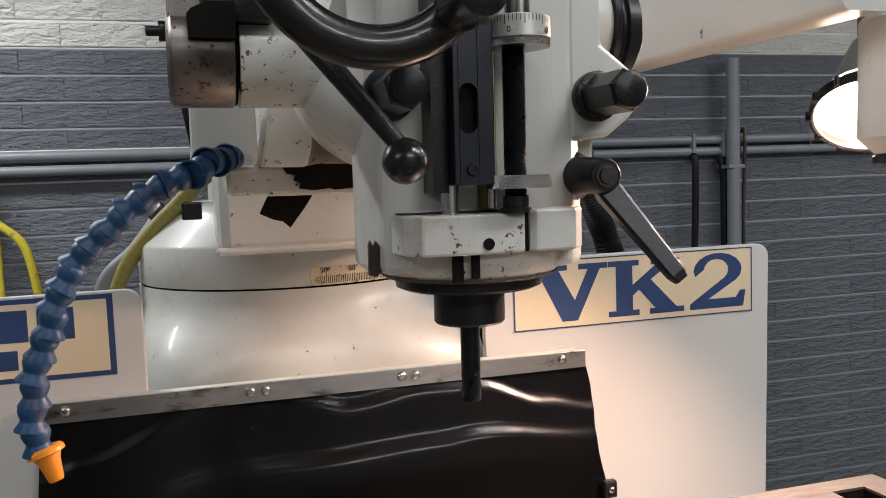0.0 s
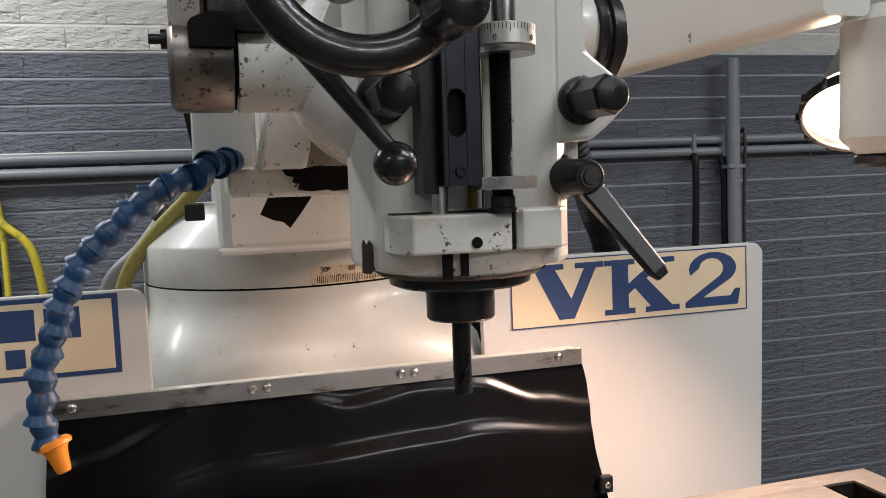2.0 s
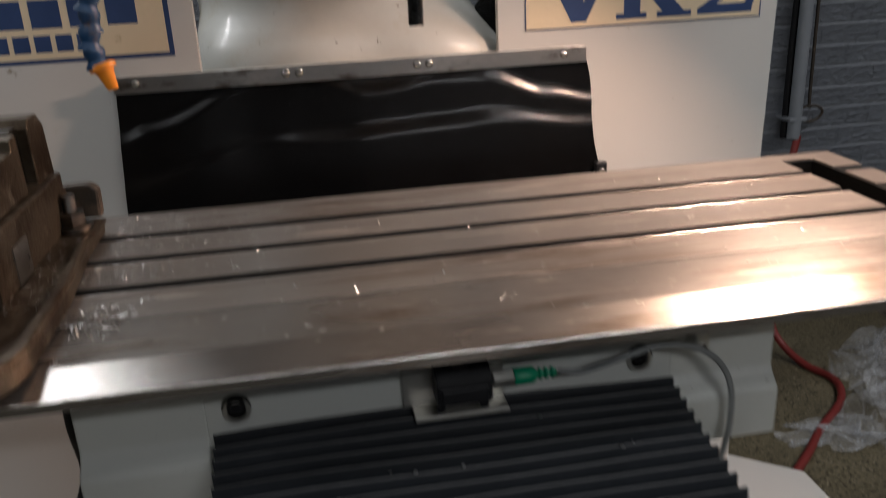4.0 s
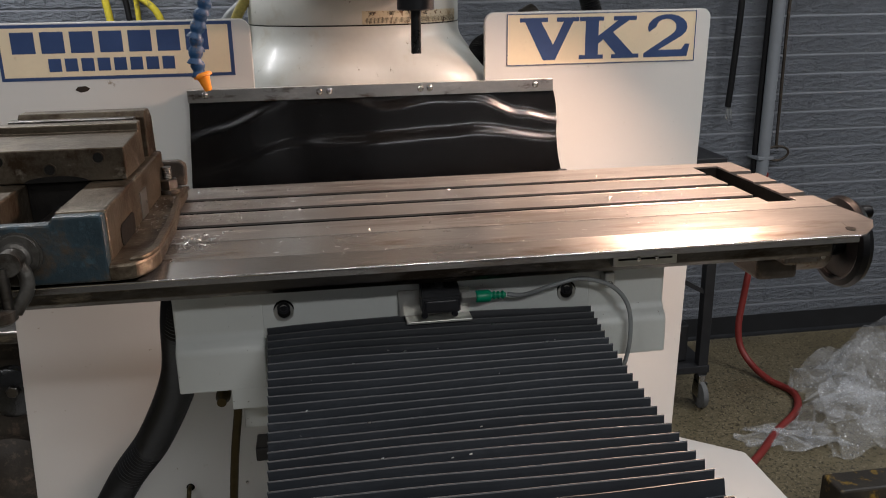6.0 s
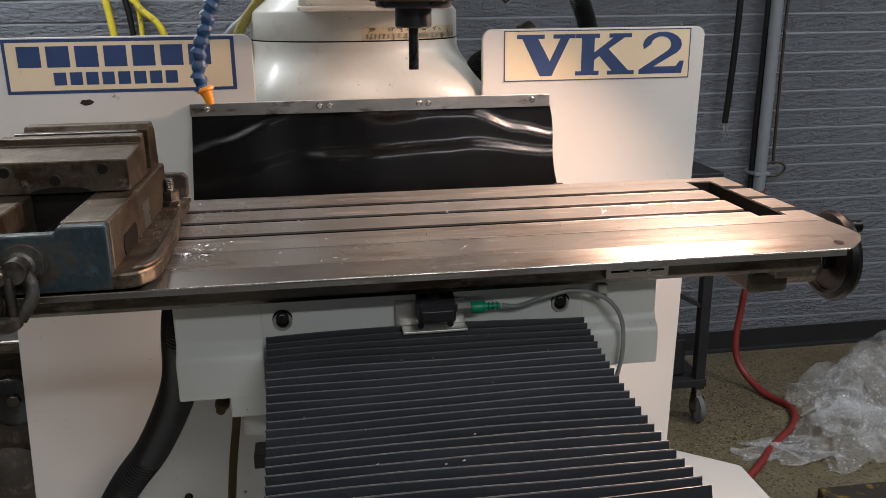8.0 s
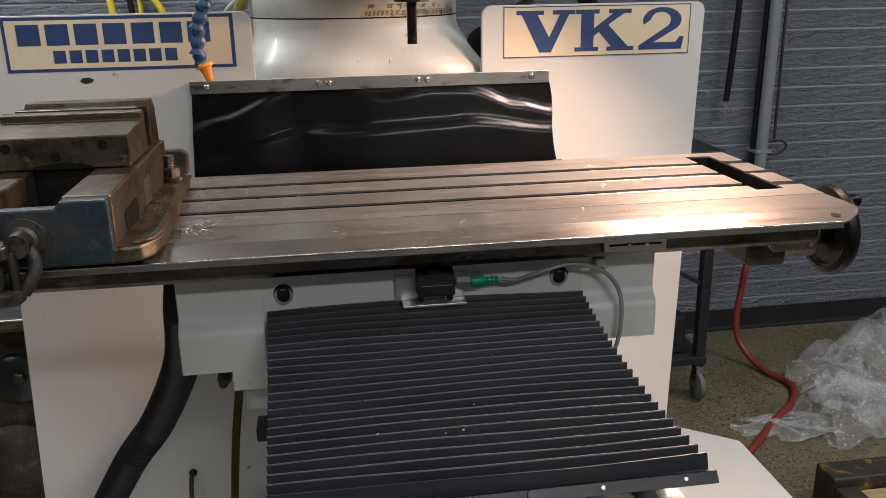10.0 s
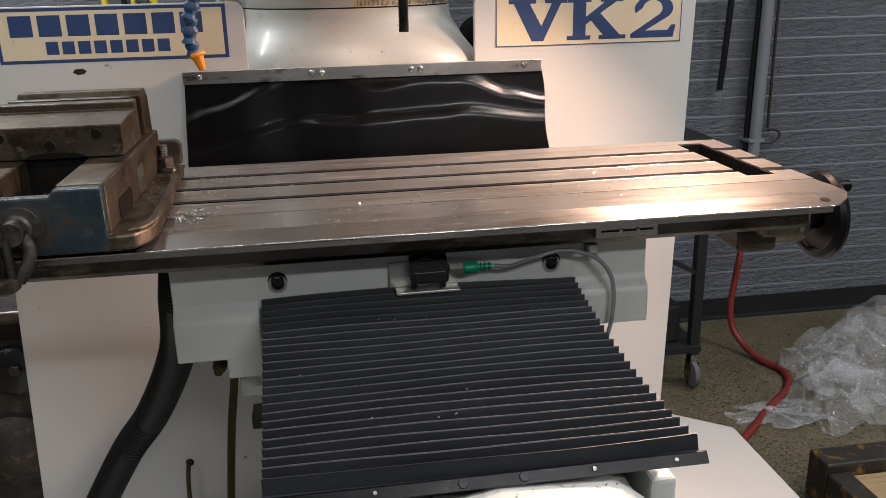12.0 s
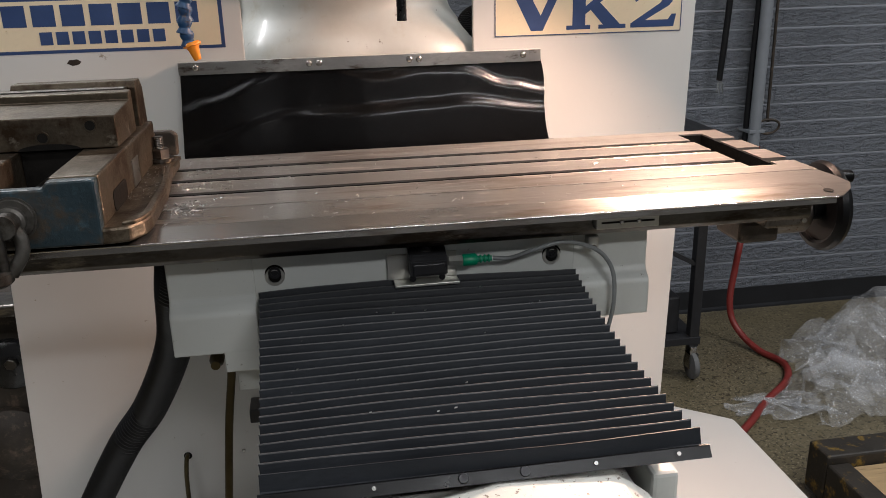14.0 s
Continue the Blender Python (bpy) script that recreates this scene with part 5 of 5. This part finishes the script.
part("nozzle", lathe(c - d * 0.004, d, [(0, 0.0098), (0.002, 0.0115), (0.0045, 0.0115), (0.0055, 0.0085), (0.0095, 0.0068), (0.0215, 0.0048), (0.0228, 0.004), (0.0228, 0.003)], 26), "orange_plastic", hose, "orange tapered nozzle", smooth=True)
yh = thing("air_line", -0.2, 0.5, 1.2, "braided yellow hose behind the turret", "hose")
part("tube", tube([(-0.12, 0.46, 1.39), (-0.165, 0.52, 1.345), (-0.215, 0.55, 1.295), (-0.252, 0.57, 1.24), (-0.27, 0.58, 1.15), (-0.27, 0.58, 0.9)], 0.0095, 16, n=10), "yellow_hose", yh, smooth=True)
gh2 = thing("air_line", -0.25, 0.6, 1.2, "grey hose behind the turret", "hose")
part("tube", tube([(-0.2, 0.62, 1.32), (-0.235, 0.62, 1.275), (-0.275, 0.63, 1.235), (-0.30, 0.64, 1.15)], 0.011, 14, n=8), "grey_cable", gh2, smooth=True)
gh = thing("conduit_hose", 0.37, 0.5, 1.2, "black corrugated conduit hose behind the splash panel", "hose")
part("tube", tube([(0.30, 0.44, 1.46), (0.345, 0.48, 1.36), (0.372, 0.5, 1.30), (0.388, 0.5, 1.255), (0.395, 0.5, 1.2), (0.36, 0.5, 1.0)], 0.0165, 18, n=26, ribs=0.0022), "black_hose", gh, smooth=True)
gh3 = thing("conduit_hose", 0.18, 0.55, 1.1, "black corrugated hose beside the column", "hose")
part("tube", tube([(0.29, 0.56, 1.235), (0.22, 0.54, 1.20), (0.185, 0.52, 1.18), (0.19, 0.5, 1.14), (0.25, 0.5, 1.08)], 0.02, 18, n=26, ribs=0.002), "black_hose", gh3, smooth=True)
lh = thing("conduit_hose", -0.4, 0.2, 0.26, "thick black corrugated hose curving down in front of the panel", "hose")
part("tube", tube([(-0.275, -0.09, 0.985), (-0.292, -0.05, 0.918), (-0.318, 0.03, 0.806), (-0.376, 0.1, 0.681), (-0.44, 0.15, 0.584), (-0.525, 0.19, 0.43), (-0.6, 0.21, 0.27)], 0.0235, 20, n=30, ribs=0.0015), "black_hose", lh, smooth=True)

for ob, p, d, r in ((yh, (-0.12, 0.46, 1.39), (1, -0.8, 0.9), 0.013), (gh2, (-0.2, 0.62, 1.32), (1, 0, 1.2), 0.014), (gh, (0.30, 0.44, 1.46), (-0.45, -0.4, 1), 0.021), (gh3, (0.29, 0.56, 1.235), (1, 0.3, 0.5), 0.025), (lh, (-0.275, -0.09, 0.985), (0.15, -0.4, 1), 0.026)):
    part("ferrule", lathe(p, d, [(-0.012, r * 0.9), (-0.01, r), (0.012, r), (0.014, r * 0.8)], 24), "steel_dark", ob, "steel hose ferrule", smooth=True)

# ---------- lamp and support arm ----------
arm = thing("pendant_arm", 0.33, 0.3, 1.36, "cream painted steel arm with a hanging post", "arm")
part("beam", prism(round_rect(0.266, 0.306, 1.4585, 1.60, 0.006), "y", -0.05, 0.75, 0.0), "cream", arm, smooth=True)
part("post", rod((0.347, -0.035, 1.362), (0.347, -0.035, 1.47), 0.039, 44, bev=0.012), "cream", arm, smooth=True)
part("post_cap", rod((0.352, -0.035, 1.352), (0.352, -0.035, 1.363), 0.032, 36, bev=0.003), "black_oxide", arm, smooth=True)
part("wall_end", box(0.0, 0.306, 0.752, 0.84, 1.475, 1.62, 0.006), "cream", arm)
part("foot", box(0.0, 0.068, 0.752, 0.84, 1.4302, 1.4748, 0.004), "cream", arm)

lamp = thing("work_lamp", 0.46, 0.12, 1.40, "lit round work lamp with a dark ribbed rim and clear cone", "lamp")
LC = Vector((0.509, 0.174, 1.4065))
LD = Vector((-0.44, -0.45, -0.78)).normalized()
part("reflector", lathe(LC - LD * 0.10, LD, [(0, 0.014), (0.004, 0.02), (0.07, 0.041), (0.0945, 0.0525)], 40, caps=False), "alu", lamp, "tapered metal reflector", smooth=True)
part("rim", lathe(LC - LD * 0.004, LD, [(-0.004, 0.053), (-0.002, 0.057), (0.007, 0.057), (0.009, 0.0543), (0.007, 0.0522), (-0.004, 0.0522)], 48, caps=False), "black_oxide", lamp, "dark ribbed rim", smooth=True)
_, _, lu, lv2 = frame_of(LC, LD)
for k in range(12):
    a = 2 * math.pi * k / 12
    c = LC + (lu * math.cos(a) + lv2 * math.sin(a)) * 0.0574
    part("rib", rod(c - LD * 0.006, c + LD * 0.005, 0.0028, 8), "black_oxide", lamp)
part("diffuser", lathe(LC - LD * 0.021, LD, [(0, 0.046), (0.002, 0.046), (0.004, 0.03), (0.005, 0.0)], 40, caps=False), "glow", lamp, "glowing white diffuser", smooth=True)
part("stem", rod(LC - LD * 0.098, LC - LD * 0.098 + Vector((0.01, 0.02, 0.14)), 0.012, 18), "black_oxide", lamp, smooth=True)

# the head, its hose, the arm and the lamp stand a little askew to the column
HEAD_TURN = Matrix(((0.99984, -0.01593, 0.0084), (0.016, 0.99983, -0.00863), (-0.00826, 0.00876, 0.99993))).to_4x4()
HEAD_POSE = Matrix.Translation((-0.145, -0.547, 1.348)) @ HEAD_TURN @ Matrix.Scale(0.925, 4) @ Matrix.Translation((0.16, 0.53, -1.353))
for ob in (head, cutter, hose, arm, lamp):
    ob.matrix_basis = HEAD_POSE @ Matrix.Translation(ob.location)

# ---------- cart, hose, film and pallet on the floor ----------
cart = thing("tool_cart", 1.0, 1.25, 0.0, "dark steel tool cart on casters beside the machine", "cart")
for x in (0.62, 1.02):
    for y in (1.12, 1.50):
        part("leg", box(x - 0.016, x + 0.016, y - 0.016, y + 0.016, 0.115, 0.81, 0.002), "cart", cart)
        cs = part("caster", box(x - 0.012, x + 0.012, y - 0.02, y + 0.02, 0.085, 0.117, 0.003), "chrome", cart, "plated caster fork")
        part("fork", box(x - 0.016, x - 0.013, y - 0.025, y + 0.012, 0.04, 0.09), "chrome", cs)
        part("fork", box(x + 0.013, x + 0.016, y - 0.025, y + 0.012, 0.04, 0.09), "chrome", cs)
        part("caster_wheel", lathe((x - 0.011, y - 0.012, 0.047), (1, 0, 0), [(0, 0.034), (0.003, 0.045), (0.011, 0.047), (0.019, 0.045), (0.022, 0.034)], 32), "tyre", cs, smooth=True)
part("shelf", box(0.60, 1.04, 1.10, 1.52, 0.125, 0.15, 0.002), "cart", cart)
part("shelf", box(0.60, 1.04, 1.10, 1.52, 0.795, 0.83, 0.003), "cart", cart)
part("brace", prism([(0.86, 0.49), (1.004, 0.41), (1.004, 0.395), (0.86, 0.472)], "y", 1.11, 1.125), "cart", cart)
part("bin", box(0.66, 0.98, 1.14, 1.46, 0.153, 0.28, 0.006), "cart", cart)

rh = thing("air_hose", 1.3, 1.4, 0.0, "red air hose hanging down and lying across the floor", "hose")
part("tube", tube([(1.475, 1.71, 0.67), (1.45, 1.69, 0.58), (1.40, 1.61, 0.45), (1.355, 1.55, 0.354), (1.342, 1.545, 0.26), (1.325, 1.53, 0.16), (1.33, 1.51, 0.085), (1.352, 1.46, 0.035), (1.375, 1.38, 0.013), (1.405, 1.28, 0.0125), (1.35, 1.17, 0.0125), (1.208, 1.05, 0.0125), (1.107, 0.952, 0.0125), (1.0, 0.86, 0.0125)], 0.0115, 14, n=10), "red_hose", rh, smooth=True)


def film_layer(c, size, h, seed, parent):
    b = bmesh.new()
    n = 64
    g = []
    for j in range(n + 1):
        row = []
        for i in range(n + 1):
            u, v = 2 * i / n - 1, 2 * j / n - 1
            q = Vector((u * 1.5 + seed, v * 1.5, seed * 0.7))
            edge = max(0.0, 1 - (u * u + v * v) * 0.8)
            crease = 1 - 2 * abs(noise.noise(q * 1.5 + Vector((3, 1, 0))))
            z = h * edge ** 0.7 * (0.62 + 0.6 * noise.noise(q * 0.9)) + 0.16 * h * crease * edge ** 0.5 + 0.012 * abs(noise.noise(q * 4.3)) + 0.005
            dx, dy = noise.noise(q * 1.7 + Vector((5, 0, 0))) * 0.08, noise.noise(q * 1.7 + Vector((0, 9, 0))) * 0.08
            row.append(b.verts.new((c[0] + u * size[0] + dx, c[1] + v * size[1] + dy, max(0.004, z + c[2]))))
        g.append(row)
    for p, q in zip(g, g[1:]):
        for i in range(n):
            b.faces.new((p[i], p[i + 1], q[i + 1], q[i]))
    part("layer", b, "film", parent, smooth=True)


wrap = thing("bubble_wrap", 1.78, 1.30, 0.0, "crumpled heap of clear bubble wrap on the floor", "bubble wrap")
film_layer((1.93, 1.24, 0.0), (0.33, 0.27), 0.35, 2.3, wrap)
film_layer((1.73, 1.27, 0.0), (0.2, 0.2), 0.22, 4.4, wrap)
wrap2 = thing("bubble_wrap", 1.40, 1.02, 0.0, "flattened clear bubble wrap on the floor", "bubble wrap")
film_layer((1.47, 1.01, 0.0), (0.19, 0.13), 0.2, 5.3, wrap2)
film_layer((1.53, 1.24, 0.0), (0.12, 0.11), 0.13, 3.2, wrap2)
film_layer((1.25, 1.03, 0.0), (0.13, 0.05), 0.02, 9.6, wrap2)

pallet = thing("pallet", 1.3, 0.5, 0.0, "dark oily timber pallet with a pale board", "pallet")
part("beam", box(1.075, 1.9, 0.545, 0.625, 0.02, 0.15, 0.006), "timber_dark", pallet)
part("side_beam", box(1.075, 1.135, 0.0, 0.544, 0.02, 0.13, 0.006), "timber_dark", pallet)
part("board", box(1.137, 1.8, 0.30, 0.54, 0.095, 0.118, 0.003), "wood", pallet)
part("board", box(1.137, 1.8, 0.02, 0.29, 0.095, 0.118, 0.003), "wood", pallet)
part("foot", box(1.08, 1.88, 0.2, 0.28, 0.0, 0.094, 0.004), "timber_dark", pallet)

# dark neighbour machine past the left panel
old = thing("lathe_headstock", -1.0, 0.7, 0.0, "greasy dark iron gearbox of a neighbouring machine", "gearbox")
part("body", box(-1.5, -0.67, 0.55, 1.1, 0.0, 0.60, 0.03), "iron_brown", old)
part("upper", box(-1.5, -0.66, 0.6, 1.1, 0.60, 0.70, 0.01), "iron_brown", old)
part("rail", box(-1.6, -0.64, 0.52, 0.6, 0.70, 0.725, 0.004), "steel_dark", old)
kb = part("knob", lathe((-0.725, 0.55, 0.60), (0, -1, 0), [(0, 0.03), (0.01, 0.05), (0.03, 0.05), (0.036, 0.04)], 32), "black_enamel", old, smooth=True)
part("knob_bolt", hexagon((-0.715, 0.512, 0.61), (0, -1, 0), 0.012, 0.012), "steel_dark", kb)
part("flange", lathe((-0.75, 0.56, 0.42), (0, -1, 0), [(0, 0.08), (0.03, 0.08), (0.04, 0.06), (0.06, 0.03)], 36), "iron_brown", old, smooth=True)

cart.location += Vector((0.045, 0.16, FLOOR_Z))
pallet.location += Vector((0.0, 0.005, FLOOR_Z))
for ob in (rh, wrap, wrap2, old):
    ob.location.z += FLOOR_Z

# ---------- bricks ----------
def brick_mesh(length, seed):
    r = random.Random(seed)
    h, t = COURSE - 0.0045, 0.0035
    b = bmesh.new()
    c, e = 0.003, 0.0006
    L2, H2 = length / 2, h / 2
    back = [b.verts.new((x, 0, z)) for x, z in ((-L2, -H2), (L2, -H2), (L2, H2), (-L2, H2))]
    n = 3
    front = []
    for j in (-1, 1):
        front.append([b.verts.new((-L2 + e + (2 * L2 - 2 * e) * i / n, -t + (r.uniform(-0.0015, 0.0015) if 0 < i < n else 0), j * (H2 - c))) for i in range(n + 1)])
    mid = [b.verts.new((-L2 + e + (2 * L2 - 2 * e) * i / n, -t - 0.0006 + (r.uniform(-0.0015, 0.0015) if 0 < i < n else 0), r.uniform(-0.006, 0.006) if 0 < i < n else 0)) for i in range(n + 1)]
    for a, d in ((front[0], mid), (mid, front[1])):
        for i in range(n):
            b.faces.new((a[i], a[i + 1], d[i + 1], d[i]))
    b.faces.new([back[0]] + [back[1]] + front[0][::-1])
    b.faces.new([back[2]] + [back[3]] + front[1])
    b.faces.new((back[3], back[0], front[0][0], mid[0], front[1][0]))
    b.faces.new((back[1], back[2], front[1][-1], mid[-1], front[0][-1]))
    bmesh.ops.recalc_face_normals(b, faces=b.faces)
    me = bpy.data.meshes.new("brick")
    b.to_mesh(me)
    b.free()
    return me


brick_sets = {}
for key, m in (("brick", "brick"), ("brick_white", "brick_white")):
    brick_sets[key] = [brick_mesh(BRICK - 0.0004, s) for s in range(6)]
    for me in brick_sets[key]:
        me.materials.append(M[m])
lower, upper = bpy.data.objects["wall_north"], bpy.data.objects["wall_north_upper"]
rest = {"brick": ([], []), "brick_white": ([], [])}
count = 0
k0 = int(PAINT_Z / COURSE)
for row in range(-k0, 13):
    zc = PAINT_Z + (row + 0.5) * COURSE
    if zc < 0.03 or zc > 2.57:
        continue
    key = "brick" if row < 0 else "brick_white"
    for i in range(-17, 21):
        xc = i * BRICK + (BRICK / 2 if row % 2 else 0) + 0.04
        if xc < -3.3 or xc > 4.1:
            continue
        me = brick_sets[key][(i * 7 + row * 3) % 6]
        near = row < 2 and ((-0.9 < xc < 0.1 and zc > 0.95) or (0.75 < xc < 2.4 and zc > 0.05))
        if near and count < 300:
            ob = new("brick", me)
            ob.parent = lower if row < 0 else upper
            ob.location = (xc, WALL_Y, zc)
            count += 1
        else:
            vs, fs = rest[key]
            o = len(vs)
            vs.extend((v.co.x + xc, v.co.y + WALL_Y, v.co.z + zc) for v in me.vertices)
            fs.extend([o + k for k in p.vertices] for p in me.polygons)
for key, wall in (("brick", lower), ("brick_white", upper)):
    me = bpy.data.meshes.new("brickwork")
    me.from_pydata(rest[key][0], [], rest[key][1])
    me.materials.append(M[key])
    ob = new("brickwork", me)
    ob.parent = wall
    tagged(ob, kind="stuff")

# pale chain scuffs on the painted bricks
rng = random.Random(21)
scuff = bmesh.new()
for k in range(150):
    t = rng.random()
    if k < 110:
        x, z = 1.87 - 0.19 * t + rng.gauss(0, 0.005 + 0.012 * t), 1.32 - 0.52 * t
    else:
        x, z = 1.9 - 0.1 * t + rng.gauss(0, 0.01), 1.1 - 0.12 * t
    w, h = rng.uniform(0.0008, 0.003), rng.uniform(0.0008, 0.003)
    y = WALL_Y - 0.0072
    scuff.faces.new([scuff.verts.new(p) for p in ((x - w, y, z - h * 0.3), (x + w * 0.6, y, z - h), (x + w, y, z + h * 0.4), (x - w * 0.4, y, z + h))])
part("paint_scuff", scuff, "mortar", lower, "pale scraped marks in the grey paint")
